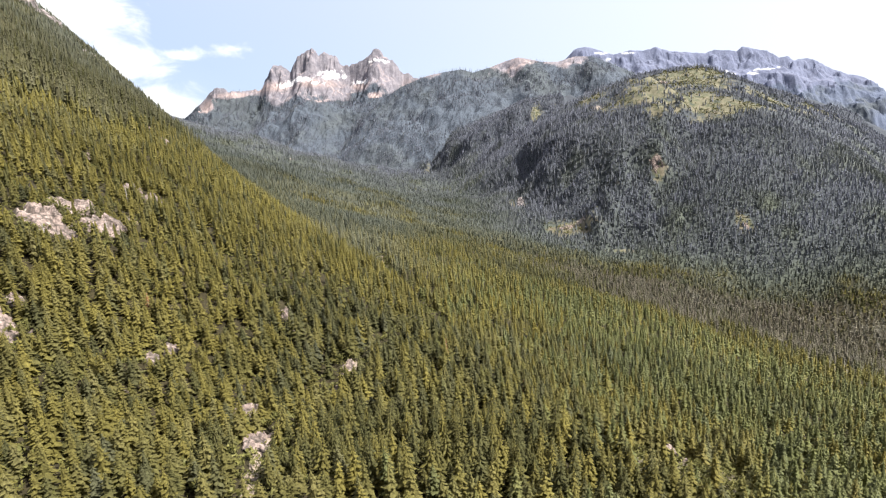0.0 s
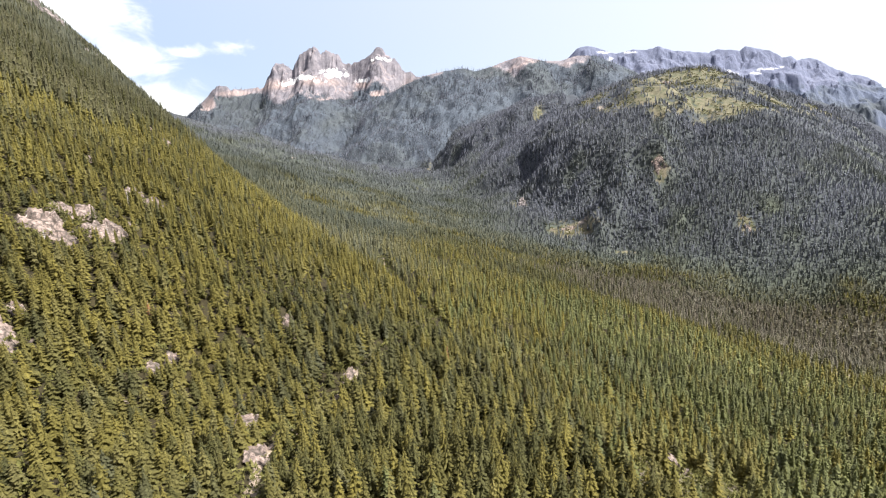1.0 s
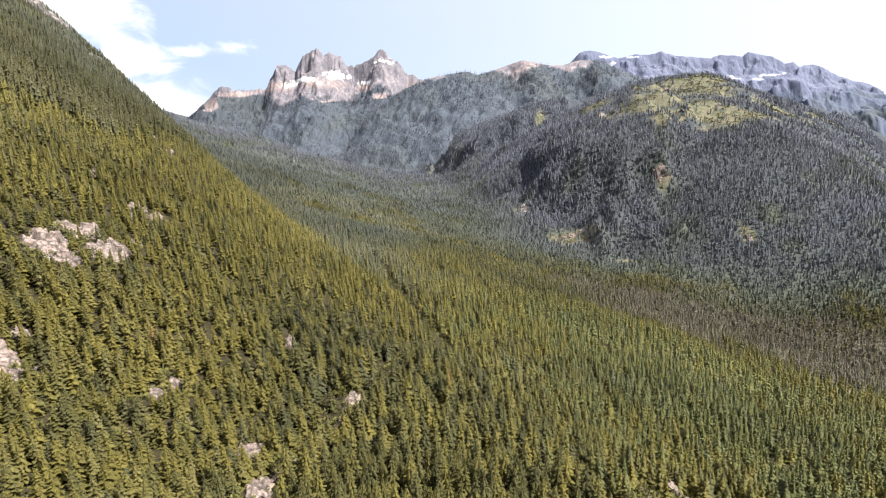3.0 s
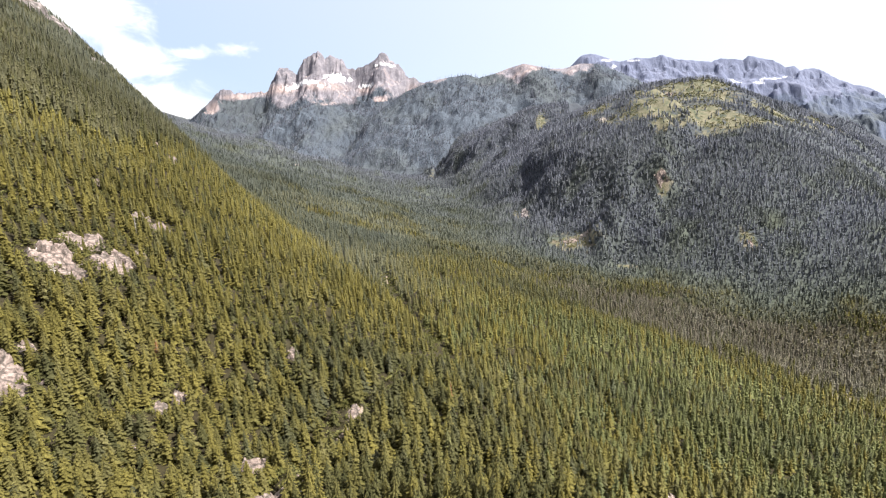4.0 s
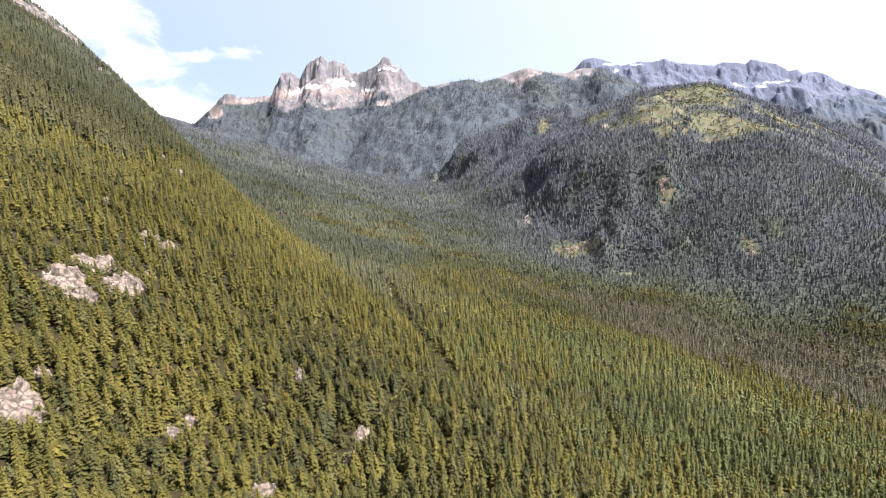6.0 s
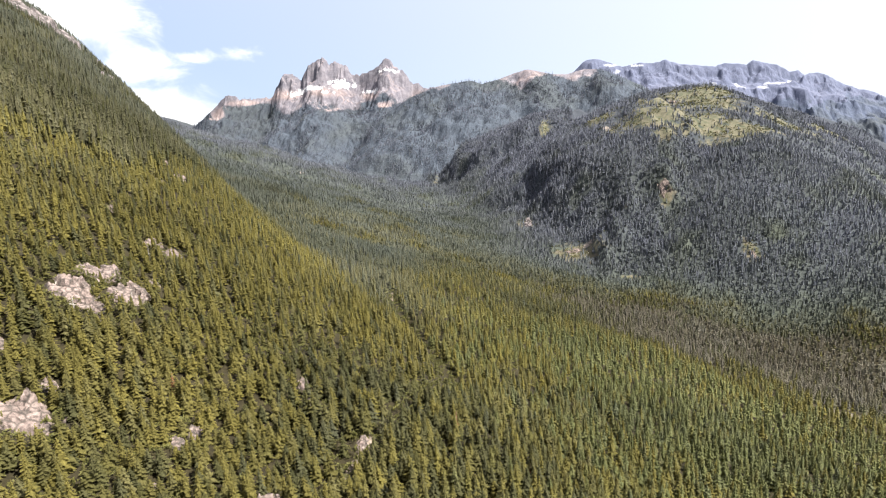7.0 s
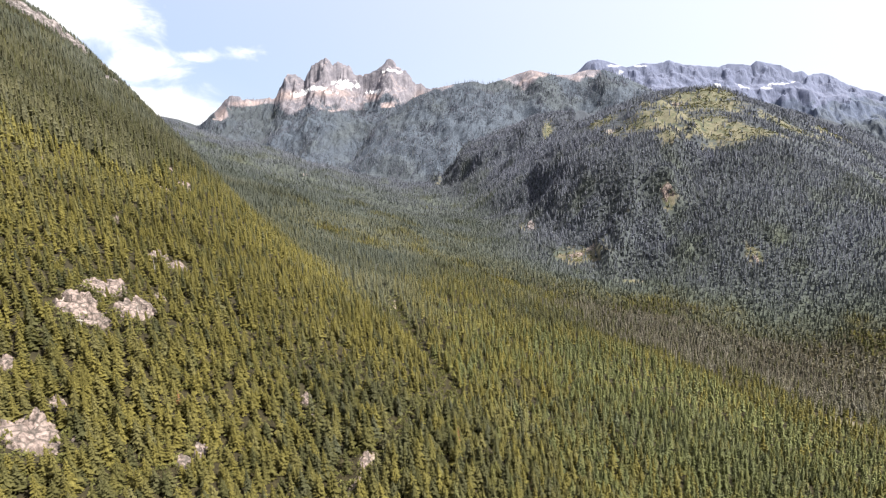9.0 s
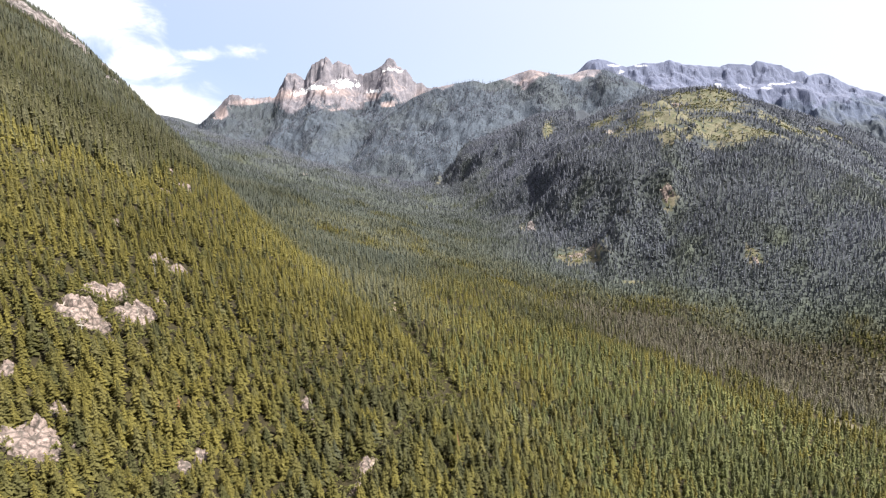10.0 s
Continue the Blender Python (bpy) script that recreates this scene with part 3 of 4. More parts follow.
def stands(x, y, z):
    """Kind of stand at each place, 0 young to 1 old to 2 dry, with its height in metres."""
    old = old_growth(x, y, z)
    mixed = 0.5 + 0.5 * fbm(x / 55, y / 55, 3)
    kind = np.clip(0.42 + 0.75 * (mixed - 0.5) * 2 + 0.55 * bump(x, y, 25, 255, 85, 130) - 0.4 * np.clip((-90 - x) / 80, 0, 1) * (y < 640) - 0.30 * np.clip((-40 - x) / 60, 0, 1) * (y < 700) - 0.5 * np.clip((x - 40) / 80, 0, 1) * (y < 600), 0, 0.95)
    kind = np.maximum(kind, old)
    dry = dry_patch(x, y)
    kind = np.where(old < 0.5, np.maximum(kind, 2 * np.clip(1.4 * dry - 0.25 + 0.3 * fbm(x / 40, y / 40, 2), 0, 0.95)), kind)
    kind = kind - 1.1 * np.clip((x + 50) / 180, 0, 1) * np.clip((680 - y) / 160, 0, 1) * np.clip(1 - 1.5 * dry, 0, 1)
    high = 12.2 + 2.2 * fbm(x / 45, y / 45, 2) + 5.0 * old + 6.0 * old * (x < -150) * (y < 1300) + np.clip((y - 1400) / 1800, 0, 1) * 9
    high = high * (1 - 0.10 * np.clip((-25 - x) / 50, 0, 1) * np.clip((330 - y) / 80, 0, 1))
    high = high * (1 + 0.14 * np.clip((x - 10) / 60, 0, 1) * np.clip((360 - y) / 80, 0, 1))
    return kind, high


def stocked(x, y, rng):
    """True where a tree stands: not in the open places, not on the track."""
    open_here = np.maximum(patches(x, y, MEADOWS) * 1.05, patches(x, y, ROCKY))
    open_here = open_here + 0.3 * fbm(x / 38, y / 38, 3) * np.clip(open_here * 3, 0, 1) * (y > 800)
    keep = rng.rand(len(x)) > np.clip((open_here - 0.3) * 3.5, 0, 0.9)
    keep &= off_track(x, y) > 3.0 + 1.6 * rng.rand(len(x)) + 2.0 * (y > 285) + 1.4 * (y > 300) * (y < 470)
    for cx, cy, r in [g for g in OUTCROP_GAPS if g[1] < 700 or g[0] < -450]:
        # gap drawn out towards the camera, so trees don't hide the outcrop
        down = np.clip((x - cx) * 0.45 - (y - cy) * 0.9, 0, None)
        keep &= np.hypot(x - cx, y - cy) - 0.3 * np.minimum(down, 1.6 * r) > r * (0.8 + 0.3 * rng.rand(len(x)))
    keep &= rng.rand(len(x)) > 0.05 + 0.12 * np.clip(0.5 + fbm(x / 24, y / 24, 2), 0, 1)
    return keep


OUTCROP_GAPS = [(-42, 218, 7), (-29, 250, 3.5), (-3, 326, 5), (-60, 533, 7), (90, 203, 11), (81, 186, 10)]


def forest(name, label, templates, x, y, z, kind, high, wide, rng, material=MAT_WOODS, shaken=0.62):
    """Many conifers joined in one mesh."""
    order = rng.randint(len(templates), size=len(x))
    verts, tris, tints, kinds, haze_tints, base = [], [], [], [], [], 0
    for n, (tv, tt) in enumerate(templates):
        pick = order == n
        m = pick.sum()
        a = rng.rand(m) * 6.283
        h, w = high[pick] * (0.93 + shaken * (rng.rand(m) - 0.5)), wide[pick] * (0.8 + 0.4 * rng.rand(m))
        c, s = np.cos(a)[:, None], np.sin(a)[:, None]
        lean = rng.normal(0, 0.02, (m, 2)) + np.stack([-0.06 * np.clip((220 - x[pick]) / 300, 0, 1) * np.clip((520 - y[pick]) / 200, 0, 1), 0 * x[pick]], 1)
        vx = (tv[:, 0] * c - tv[:, 1] * s) * w[:, None] + tv[:, 2] * (lean[:, :1] * h[:, None]) + x[pick][:, None]
        vy = (tv[:, 0] * s + tv[:, 1] * c) * w[:, None] + tv[:, 2] * (lean[:, 1:] * h[:, None]) + y[pick][:, None]
        vz = tv[:, 2] * h[:, None] + z[pick][:, None] - 0.3
        verts.append(np.stack([vx, vy, vz], -1).reshape(-1, 3))
        tris.append((tt[None] + (base + np.arange(m) * len(tv))[:, None, None]).reshape(-1, 3))
        tints.append(np.repeat(np.clip(0.62 * rng.rand(m) + 0.19 + 0.42 * fbm(x[pick] / 110, y[pick] / 110, 3) + 0.35 * fbm(x[pick] / 420, z[pick] / 160, 2) * (y[pick] > 2200)
                                       - 0.3 * (y[pick] > 3000) - 0.22 * (x[pick] < -290) * (y[pick] > 488) * (y[pick] < 1700), 0, 1), len(tv)))
        mixed = kind[pick] + rng.normal(0, 1, m) * np.where((kind[pick] > 0.96) & (kind[pick] < 1.02), 0.15, np.where(y[pick] < 600, 0.55, 0.42))
        mixed = np.where((x[pick] < -20) & (mixed < 0.1), 0.1, mixed)
        kinds.append(np.repeat(np.where(kind[pick] < 1.02, np.minimum(mixed, 1.05) + 0.24 * (kind[pick] > 0.96) * (x[pick] < -150) * (y[pick] < 1700), mixed), len(tv)))
        haze_tints.append(np.repeat(firs(x[pick], y[pick]) + rng.normal(0, 0.1, m), len(tv)))
        base += m * len(tv)
    me = raw_mesh(name, np.concatenate(verts), np.concatenate(tris), material)
    lay(me, "tint", np.concatenate(tints))
    lay(me, "stand", np.concatenate(kinds))
    lay(me, "fir", np.concatenate(haze_tints))
    return tagged(new(name, me), label, "forest", kind="stuff")


# the trees that stand by themselves: a stretch of the slope below the first hover
SINGLE_X, SINGLE_Y, SINGLE_COUNT = (-88, 92), (128, 222), 300


def conifer(seed):
    """One young conifer, 12 m high: a stem and a crown."""
    root = new("conifer_tree")
    tv, tt = full_crown(seed, 17, 9)
    crown = new("crown", raw_mesh("crown", tv * (5.6, 5.6, 12.0), tt, MAT_NEEDLES))
    rng = np.random.RandomState(seed)
    ring = [(math.cos(k * 1.0472), math.sin(k * 1.0472)) for k in range(6)]
    stem = [(r * c, r * s, h) for r, h in ((0.17, -0.6), (0.13, 3.0), (0.03, 11.0)) for c, s in ring]
    quads = [(6 * k + j, 6 * k + (j + 1) % 6, 6 * k + 6 + (j + 1) % 6, 6 * k + 6 + j) for k in range(2) for j in range(6)]
    trunk = new("trunk", raw_mesh("trunk", stem, quads, MAT_BARK, True))
    under(crown, root), under(trunk, root)
    label = ("slender young conifer with drooping green boughs", "bushy yellow-green young fir on the slope",
             "dark green young conifer with a narrow crown")[seed % 3]
    return tagged(root, label, "tree", "young conifers on the near slope")


def plant():
    rng = np.random.RandomState(11)
    near = [bushy(s, 76, 6) for s in range(20, 28)]
    mid = [bushy(s, 34, 5) for s in range(30, 36)]
    mid_off = [bushy(s, 14, 4, 1.1, (0.6, 0.08)) for s in range(36, 41)]
    off = [bushy(s, 4, 3, 1.0, (0.55, 0.06)) for s in range(40, 45)]
    far = [bushy(s, 3, 3, 1.0, (0.06,)) for s in range(50, 55)]
    singles = []
    for name, label, templates, d0, d1, step, angle, fat in (
            ("near_forest", "dense young conifers, yellow-green and dark green, on a slope", near, 98, 285, 4.2, 47, 5.7),
            ("middle_forest", "dense conifer forest covering the slope", mid, 285, 470, 4.9, 45, 5.8),
            ("slope_forest", "dense conifer forest over the slope and valley floor", mid_off, 470, 800, 5.3, 44, 6.2),
            ("valley_forest", "conifer forest on the valley floor and lower hillside", off, 800, 1600, 5.7, 42.5, 7.8),
            ("hill_forest", "dark conifer forest over the far hill", far, 1600, 3400, 10.4, 41.5, 11.5),
            ("bluff_forest", "tall dark conifers on steep hillside bluffs", off, 1000, 3200, 9.0, 30, 8.4),
            ("outer_forest", "conifer forest beyond the clearing edges", far, 60, 1100, 26.0, 47, 9.0)):
        x, y = strewn(rng, d0, d1, step, angle, name == "outer_forest")
        keep = stocked(x, y, rng) & ~((y > 2550) & (x > 620))
        if name == "bluff_forest":
            steep = np.hypot(ground(x + 6, y) - ground(x - 6, y), ground(x, y + 6) - ground(x, y - 6)) / 12
            keep &= (steep > 0.62) & (rng.rand(len(x)) < steep)
        x, y = x[keep], y[keep]
        z = ground(x, y)
        kind, high = stands(x, y, z)
        if name == "valley_forest":
            high = high * 0.82
        if name == "hill_forest":
            high = high * 0.8
        if name == "near_forest":
            inside = np.where((x > SINGLE_X[0]) & (x < SINGLE_X[1]) & (y > SINGLE_Y[0]) & (y < SINGLE_Y[1]))[0]
            inside = inside[np.argsort(np.hypot(x[inside], y[inside] - 110))][:SINGLE_COUNT]
            singles = [(x[i], y[i], z[i], high[i]) for i in inside]
            rest = np.setdiff1d(np.arange(len(x)), inside)
            x, y, z, kind, high = x[rest], y[rest], z[rest], kind[rest], high[rest]
        forest(name, label, templates, x, y, z, kind, high, fat * (high / 13.0) ** 0.6 if d0 < 800 else fat + 0 * x, rng,
               MAT_SPRAYS if name == "near_forest" else MAT_BOUGHS if name == "middle_forest" else MAT_WOODS, 0.62 if d0 < 470 else 0.4)
    models = [conifer(seed) for seed in range(60, 66)]
    for n, (x, y, z, high) in enumerate(singles):
        s = high / 12.0 * (0.62 + 0.62 * rng.rand())
        m = Matrix.LocRotScale((x, y, z - 0.2), Euler((rng.normal(0, 0.02), rng.normal(-0.045, 0.02), rng.rand() * 6.28)), (1, 1, 1))
        tree = models[n] if n < len(models) else copy_thing(models[n % len(models)], m)
        tree.matrix_basis = m @ Matrix.Diagonal((s * (0.85 + 0.3 * rng.rand()),) * 2 + (s, 1))


def far_woods():
    """Old trees over the lower slopes of the far mountains, standing on their faces."""
    rng = np.random.RandomState(21)
    far = [bushy(s, 3, 3, 1.0, (0.06,)) for s in range(70, 75)]
    for ob in [o for o in scene.objects if o.name.startswith("mountain") and "rock" not in o.data.materials[0].name.replace("peak_rock", "")]:
        me = ob.data
        co = np.empty(len(me.vertices) * 3, np.float32)
        me.vertices.foreach_get("co", co)
        co = co.reshape(-1, 3)
        bare = np.empty(len(me.vertices), np.float32)
        me.attributes["bare"].data.foreach_get("value", bare)
        face = np.empty(len(me.polygons) * 4, np.int32)
        me.loops.foreach_get("vertex_index", face)
        face = face.reshape(-1, 4)
        centre, low = co[face].mean(1), bare[face].mean(1)
        thick = np.linalg.norm(np.cross(co[face[:, 1]] - co[face[:, 0]], co[face[:, 3]] - co[face[:, 0]]), axis=1) / 270.0
        gaps = np.clip(1.0 - 1.3 * np.clip(fbm(centre[:, 0] / 210, centre[:, 2] / 90, 4) - 0.12, 0, 1), 0.15, 1)
        number = rng.poisson(thick * gaps * np.clip(1.15 - 1.6 * low, 0, 1) * (np.abs(centre[:, 0] / centre[:, 1]) < 0.95))
        pick = np.repeat(np.arange(len(face)), number)
        u, v = rng.rand(len(pick), 1), rng.rand(len(pick), 1)
        q = co[face[pick]]
        p = (q[:, 0] * (1 - u) + q[:, 1] * u) * (1 - v) + (q[:, 3] * (1 - u) + q[:, 2] * u) * v
        if len(p):
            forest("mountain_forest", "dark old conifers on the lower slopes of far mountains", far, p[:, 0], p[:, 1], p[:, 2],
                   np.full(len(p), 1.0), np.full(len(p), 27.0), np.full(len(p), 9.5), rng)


# ---- rock outcrops ----
def boulder(rng, size, material):
    """One weathered block: a faceted lump with split faces and rounded edges."""
    bm = bmesh.new()
    bmesh.ops.create_icosphere(bm, subdivisions=2, radius=1.0)
    cuts = [(Vector(rng.normal(0, 1, 3)).normalized(), 0.30 + 0.28 * rng.rand()) for _ in range(9)]
    shift = Vector(rng.rand(3) * 50)
    for v in bm.verts:
        p = v.co.copy()
        for n, d in cuts:
            over = p.dot(n) - d
            if over > 0:
                p -= n * over * 0.99
        p *= 1 + 0.10 * noise.noise(p * 1.7 + shift) + 0.07 * noise.noise(p * 4.5 + shift)
        v.co = Vector((p.x * size[0], p.y * size[1], p.z * size[2]))
    me = bpy.data.meshes.new("boulder")
    bm.to_mesh(me)
    bm.free()
    me.materials.append(material)
    return me


def outcrop(x, y, across, up, count, big, seed, label):
    """Blocks of granite breaking out of the slope."""
    rng = np.random.RandomState(seed)
    material = MAT_CRAG if big > 6.5 else MAT_GRANITE
    root = new("rock_outcrop")
    root.location = (x, y, float(ground(x, y)))
    step = max(0.45, across / 26)
    gx, gy = np.arange(-across * 1.15, across * 1.15, step), np.arange(-up * 1.15, up * 1.15, step)
    fx, fy = np.meshgrid(gx, gy)
    wx, wy = x + fx, y + fy
    bend = fbm(wx / (2.2 * big) + seed, wy / (2.2 * big), 2)
    cell_x, cell_y = np.floor((wx + 2.0 * bend) / (0.75 * big)).astype(int), np.floor((wy - 2.4 * bend + 0.4 * fx) / (0.6 * big)).astype(int)
    steps = LATTICE[cell_x % 256, cell_y % 256] - 0.35
    part_x, part_y = (wx + 2.0 * bend) / (0.75 * big) - cell_x - 0.5, (wy - 2.4 * bend + 0.4 * fx) / (0.6 * big) - cell_y - 0.5
    steps = steps + 0.5 * (LATTICE[(cell_x + 91) % 256, cell_y % 256] - 0.5) * part_x + 0.5 * (LATTICE[cell_x % 256, (cell_y + 57) % 256] - 0.2) * part_y
    reach = 1.0 - np.hypot(fx / across, fy / up) ** 2 + 0.7 * fbm(wx / (1.3 * big), wy / (1.3 * big), 3)
    rise = big * (0.75 * steps * (0.7 + 0.5 * fy / up) + 0.05 * fbm(wx / 2.0, wy / 2.0, 2)) * np.clip(reach * 2, 0, 1) + np.clip(reach, -0.5, 0.45) * big * 1.1
    face = raw_mesh("rock_face", np.stack([fx, fy, ground(wx, wy) - root.location.z + rise], -1).reshape(-1, 3), sheet(len(gx), len(gy)), material)
    under(new("rock_face", face), root)
    for k in range(count):
        u, v = rng.uniform(-1, 1, 2)
        bx, by = x + u * across, y + v * up
        s = 0.75 * big * (0.4 + 0.65 * rng.rand() ** 1.3)
        block = new("boulder", boulder(rng, (s * (0.8 + 0.5 * rng.rand()), s * (0.8 + 0.5 * rng.rand()), s * (0.55 + 0.4 * rng.rand())), material))
        block.location = (bx - x, by - y, float(ground(bx, by)) - root.location.z + 0.12 * s)
        block.rotation_euler = (rng.normal(0, 0.25), 0.32 + rng.normal(0, 0.2), rng.rand() * 6.28)
        under(block, root)
    return tagged(root, label, "rock outcrop", "granite outcrops")


OUTCROPS = [(-181, 252, 10, 8, 5, 4.6, "broken pale granite cliff among young conifers"),
            (-168, 247, 6, 4.5, 3, 3.8, "pale granite step below a broken cliff, with fallen logs"),
            (-162, 268, 8, 9, 5, 5.4, "pinkish granite face split into blocks"),
            (-184, 280, 9, 9, 4, 4.8, "stepped granite ledges at the top of a broken cliff"),
            (-162, 292, 3.2, 2.5, 2, 2.4, "small granite ledge beside a cliff"),
            (-190, 348, 5, 5, 3, 4.4, "grey granite ledge among young firs"),
            (-178, 345, 5, 7, 3, 4.6, "pinkish granite blocks in a forest gap"),
            (-152, 178, 11, 8, 4, 4.6, "bright bare granite slab on the slope"),
            (-178, 204, 4, 4, 3, 3.0, "small pale rock face under conifers"),
            (-155, 195, 3, 3, 2, 2.4, "small pale rock step above a bare slab"),
            (-107, 192, 3, 2.6, 2, 3.4, "rounded granite boulder among yellow-green shrubs"),
            (-104, 200, 2.6, 2.6, 2, 3.2, "grey rounded granite boulder beside a young fir"),
            (-103, 168, 2.4, 2.4, 2, 2.2, "small grey boulders among shrubs"),
            (-74, 251, 2.4, 4, 2, 3.2, "pale rocks in a gully of young conifers"),
            (-69, 241, 2.6, 3.4, 2, 3.0, "pale rock step in a gully of young conifers"),
            (-66, 172, 4.6, 5, 4, 3.4, "jagged granite rocks beside the dirt track"),
            (-57, 150, 4, 6, 3, 2.8, "broken rocks along the dirt track"),
            (-42, 221, 2.6, 6, 2, 1.8, "pale dirt and stones at a bend of the track"),
            (90, 211, 5.0, 9, 6, 4.8, "reddish rocks at a small clearing"),
            (-823, 1170, 48, 48, 8, 24, "pinkish granite cliff near the mountain top"),
            (-770, 1200, 22, 34, 5, 18, "grey granite cliff on the mountain crest"),
            (-705, 1170, 12, 26, 4, 11, "pale rock band along the mountain edge"),
            (-612, 1050, 7, 20, 3, 8, "pale rock band along the mountain edge"),
            (-552, 1020, 7, 18, 3, 7, "pale rock band along the mountain edge"),
            (-339, 640, 5, 8, 3, 4.5, "pale slab rocks among old conifers"),
            (-309, 605, 4, 10, 3, 4.0, "pale slab rocks among conifers"),
            (-274, 571, 4, 10, 3, 3.6, "pale slab rocks below the old forest"),
            (-267, 509, 4, 9, 3, 3.4, "pale slab rocks among young conifers"),
            (-316, 430, 4, 4, 3, 2.6, "small pale rocks below the old forest"),
            (-342, 452, 4, 4, 3, 2.6, "small pale rocks below the old forest"),
            (-230, 376, 4, 4, 3, 2.6, "small pale rocks among young conifers"),
            (189, 1322, 9, 28, 6, 7, "pale rock slide at the foot of a dark cliff"),
            (740, 1860, 9, 12, 3, 6, "grey rock knoll in the hill meadow"),
            (255, 1122, 16, 8, 5, 4, "weathered rocks in a logged clearing"),
            (456, 1180, 10, 12, 4, 4, "pale rock slide below a wooded bluff"),
            (551, 1000, 5, 8, 4, 3, "grey rock step among hill firs")]
OUTCROP_GAPS += [(x + 0.3 * b, y - 0.5 * b, 0.95 * max(a, u) + 0.3 * b) for x, y, a, u, n, b, _ in OUTCROPS]


# ---- dead trees, fallen logs and shrubs ----
def dead_tree(x, y, high, seed, needles):
    rng = np.random.RandomState(seed)
    root = new("dead_tree")
    root.location = (x, y, float(ground(x, y)) - 0.2)
    ring = [(math.cos(k * 1.0472), math.sin(k * 1.0472)) for k in range(6)]
    stem = [(r * c, r * s, h * high) for r, h in ((0.22, -0.02), (0.16, 0.4), (0.03, 1.0)) for c, s in ring]
    quads = [(6 * k + j, 6 * k + (j + 1) % 6, 6 * k + 6 + (j + 1) % 6, 6 * k + 6 + j) for k in range(2) for j in range(6)]
    under(new("trunk", raw_mesh("trunk", stem, quads, MAT_SNAG, True)), root)
    if needles:
        tv, tt = full_crown(seed, 10, 6)
        under(new("crown", raw_mesh("crown", tv * (4.0, 4.0, high), tt, MAT_DEAD)), root, "rust-brown dead needles")
        return tagged(root, "dead conifer with rust-brown needles in the forest", "tree")
    for k in range(16):
        h, a, r = high * (0.25 + 0.045 * k), rng.rand() * 6.28, (1.7 - 0.09 * k) * (0.6 + 0.6 * rng.rand())
        ca, sa = math.cos(a), math.sin(a)
        verts = [(0, 0, h + 0.08), (-0.07 * sa, 0.07 * ca, h - 0.05), (0.07 * sa, -0.07 * ca, h - 0.05), (r * ca, r * sa, h - 0.25)]
        under(new("branch", raw_mesh("branch", verts, [(0, 1, 3), (1, 2, 3), (2, 0, 3), (0, 2, 1)], MAT_SNAG)), root)
    return tagged(root, "bare grey snag standing among live conifers", "tree")


def fallen_log(x, y, length, turn, seed):
    rng = np.random.RandomState(seed)
    n, verts = 10, []
    for k in range(n):
        f = k / (n - 1)
        r = 0.34 * (1 - 0.6 * f)
        px, py = x + (f - 0.5) * length * math.cos(turn), y + (f - 0.5) * length * math.sin(turn)
        z = float(ground(px, py)) + 0.9 + 0.15 * rng.rand()
        for j in range(8):
            a = j * 0.7854
            verts.append((px - r * math.sin(turn) * math.cos(a), py + r * math.cos(turn) * math.cos(a), z + r * math.sin(a)))
    quads = [(8 * k + j, 8 * k + (j + 1) % 8, 8 * k + 8 + (j + 1) % 8, 8 * k + 8 + j) for k in range(n - 1) for j in range(8)]
    return tagged(new("fallen_log", raw_mesh("fallen_log", verts, quads, MAT_SNAG, True)),
                  "bleached fallen log lying on the rocky slope", "log", "fallen logs")


def shrub_shape(seed, leaves):
    """A low bush: leaf sprays over a rough dome."""
    rng = np.random.RandomState(seed)
    verts, tris = [], []
    for k in range(leaves):
        a, e = rng.rand() * 6.28, rng.rand() ** 0.7 * 1.5
        r = 0.35 + 0.2 * rng.rand()
        p = Vector((math.cos(a) * math.cos(e) * r, math.sin(a) * math.cos(e) * r, math.sin(e) * 0.9 * (0.7 + 0.4 * rng.rand()) + 0.06))
        side, up = Vector(rng.normal(0, 1, 3)).normalized(), Vector((math.cos(a), math.sin(a), 0.7 + rng.rand())).normalized()
        c = len(verts)
        verts += [tuple(p - side * 0.13), tuple(p + side * 0.13), tuple(p + up * 0.24)]
        tris += [(c, c + 1, c + 2)]
    return np.array(verts), np.array(tris)


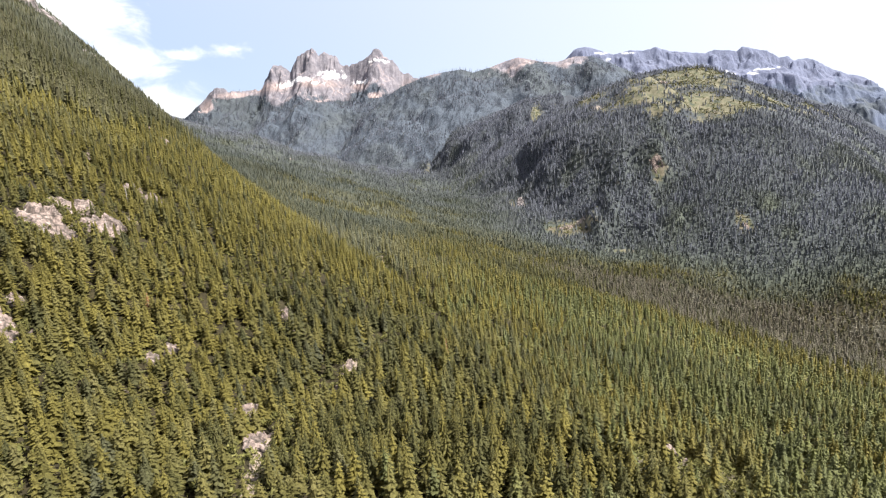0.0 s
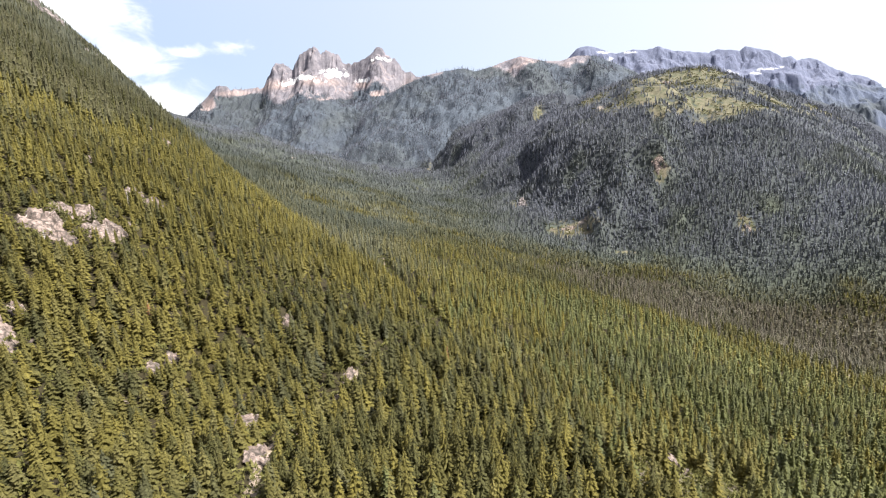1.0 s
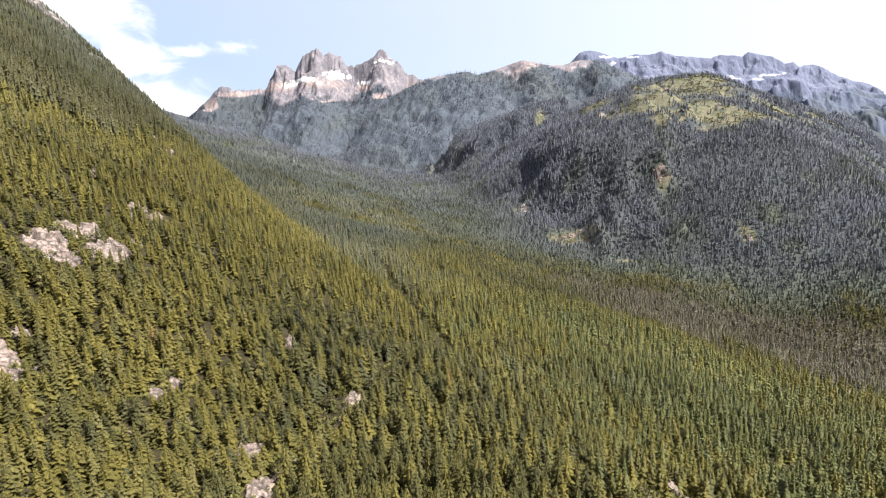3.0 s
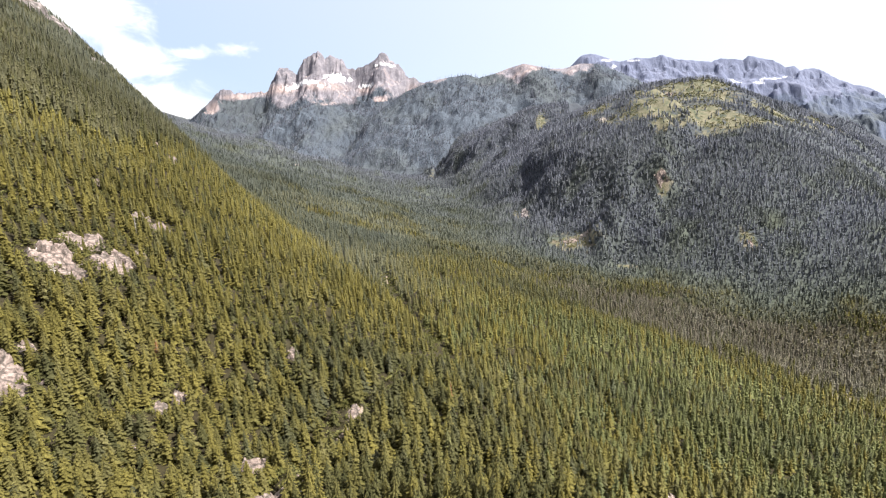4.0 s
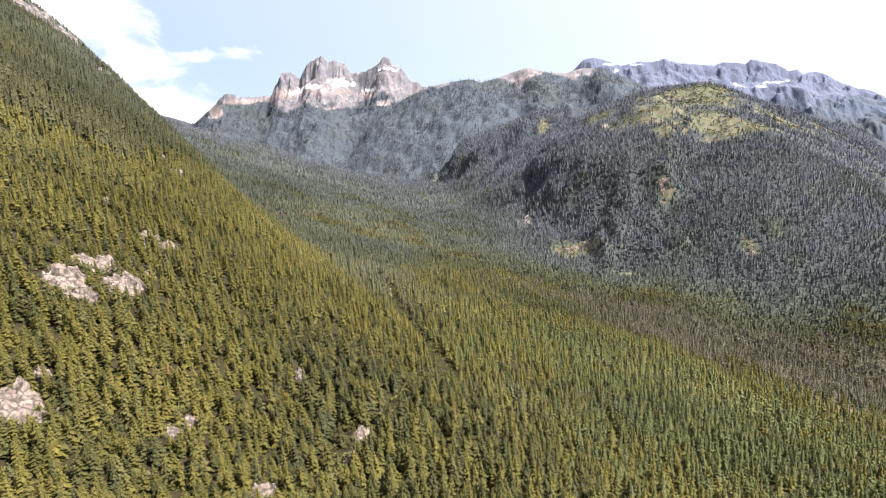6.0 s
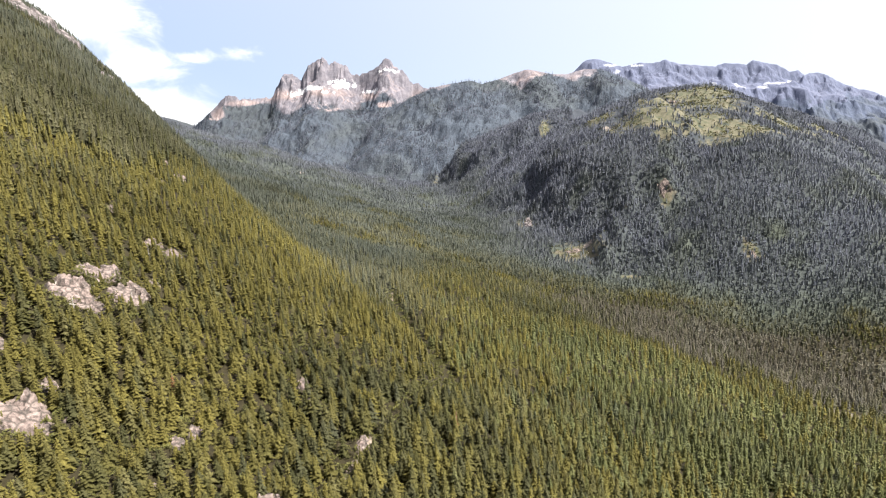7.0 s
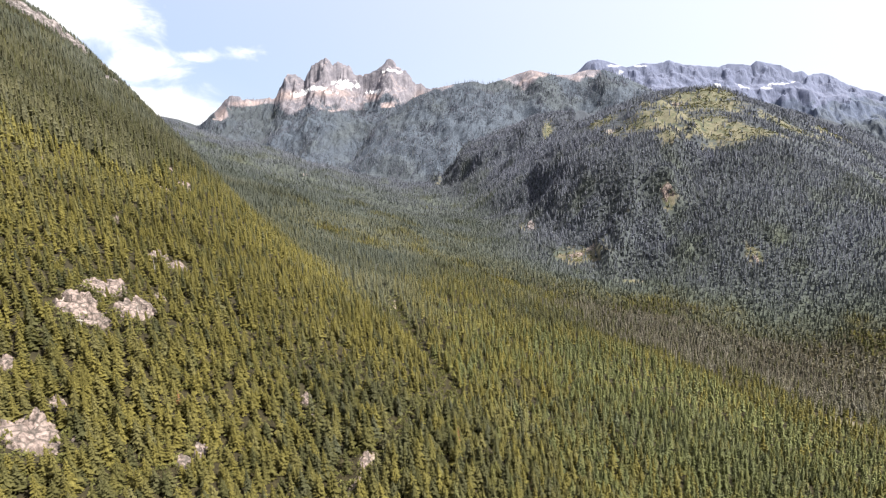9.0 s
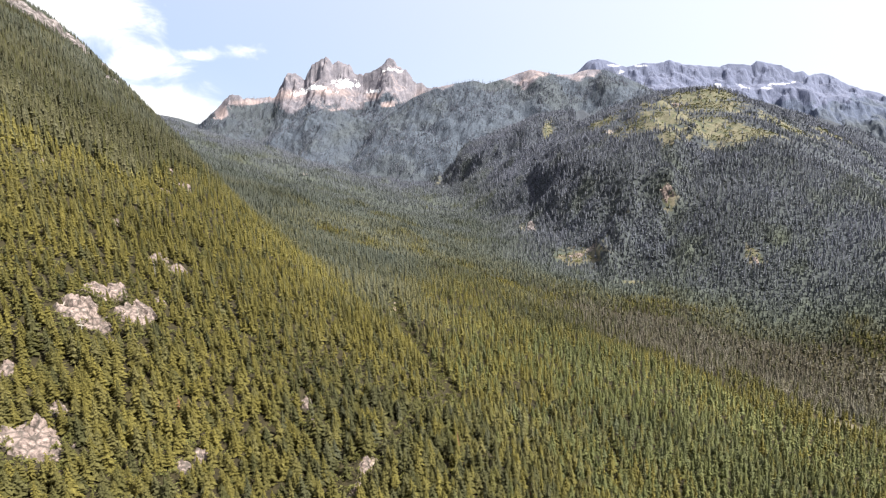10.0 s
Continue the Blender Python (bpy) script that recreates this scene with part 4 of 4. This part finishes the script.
def shrubs():
    rng = np.random.RandomState(31)
    shapes = [shrub_shape(s, 30) for s in range(4)]
    x, y = strewn(rng, 90, 600, 3.2, 46)
    want = np.clip(patches(x, y, MEADOWS) * 2, 0, 1) + np.clip((8 - off_track(x, y)) / 5, 0, 0.7) * (off_track(x, y) > 0.6)
    want = want + (y < 420) * 0.16 + (y < 300) * 0.16 + 0.25 * np.clip(fbm(x / 40, y / 40, 2), 0, 1) * (x < -60) * (y < 420)
    for cx, cy, r in OUTCROP_GAPS[6:]:
        want = want + 0.8 * (np.hypot(x - cx, 0.5 * (y - cy)) < r * 1.3) * (y < cy + 2)
    keep = rng.rand(len(x)) < want
    for cx, cy, across, up, *_ in OUTCROPS[:19]:
        keep &= np.hypot((x - cx) / across, (y - cy) / up) > 0.85
    x, y = x[keep], y[keep]
    forest_of = forest("shrubs", "yellow-green leafy shrubs along gaps and clearings", shapes, x, y, ground(x, y), np.full(len(x), -0.2),
                       2.2 + 2.0 * rng.rand(len(x)), 3.0 + 1.6 * rng.rand(len(x)), rng)
    forest_of.data.materials[0] = MAT_LEAF
    x, y = strewn(rng, 900, 3000, 6.6, 44)
    keep = rng.rand(len(x)) < np.clip(patches(x, y, MEADOWS) * 1.3 - 0.2, 0, 0.85) * np.clip(0.65 + fbm(x / 30, y / 30, 2), 0, 1)
    x, y = x[keep], y[keep]
    low = forest("meadow_brush", "low brush scattered over hill meadows", shapes, x, y, ground(x, y), np.full(len(x), 0.2),
                 2.0 + 4.0 * rng.rand(len(x)), 4.0 + 8 * rng.rand(len(x)) ** 2, rng)
    low.data.materials[0] = MAT_LEAF
    low["category"] = "brush"
    forest_of["category"] = "shrubs"


plant()
far_woods()
for number, (x, y, across, up, count, big, text) in enumerate(OUTCROPS):
    outcrop(x, y, across, up, count, big, 100 + number, text)
for number, (x, y, high, brown) in enumerate([(-1, 243, 13, True), (30, 215, 12, True), (-118, 215, 10, True), (-172, 240, 9, False),
                                              (-158, 262, 10, False), (-180, 322, 10, False), (140, 232, 9, False), (380, 540, 13, False),
                                              (398, 530, 12, False)]):
    dead_tree(x, y, high, 200 + number, brown)
for number, (x, y, length, turn) in enumerate([(-172, 244, 9, 0.6), (-186, 250, 11, 2.0), (-160, 240, 8, 1.2), (-178, 262, 9, 0.2),
                                               (-50, 160, 6, 1.1), (92, 206, 6, 0.4),
                                               (248, 1108, 22, 0.3), (262, 1118, 18, 2.7), (275, 1098, 20, 0.9), (256, 1090, 17, 1.9)]):
    fallen_log(x, y, length, turn, 300 + number)
shrubs()
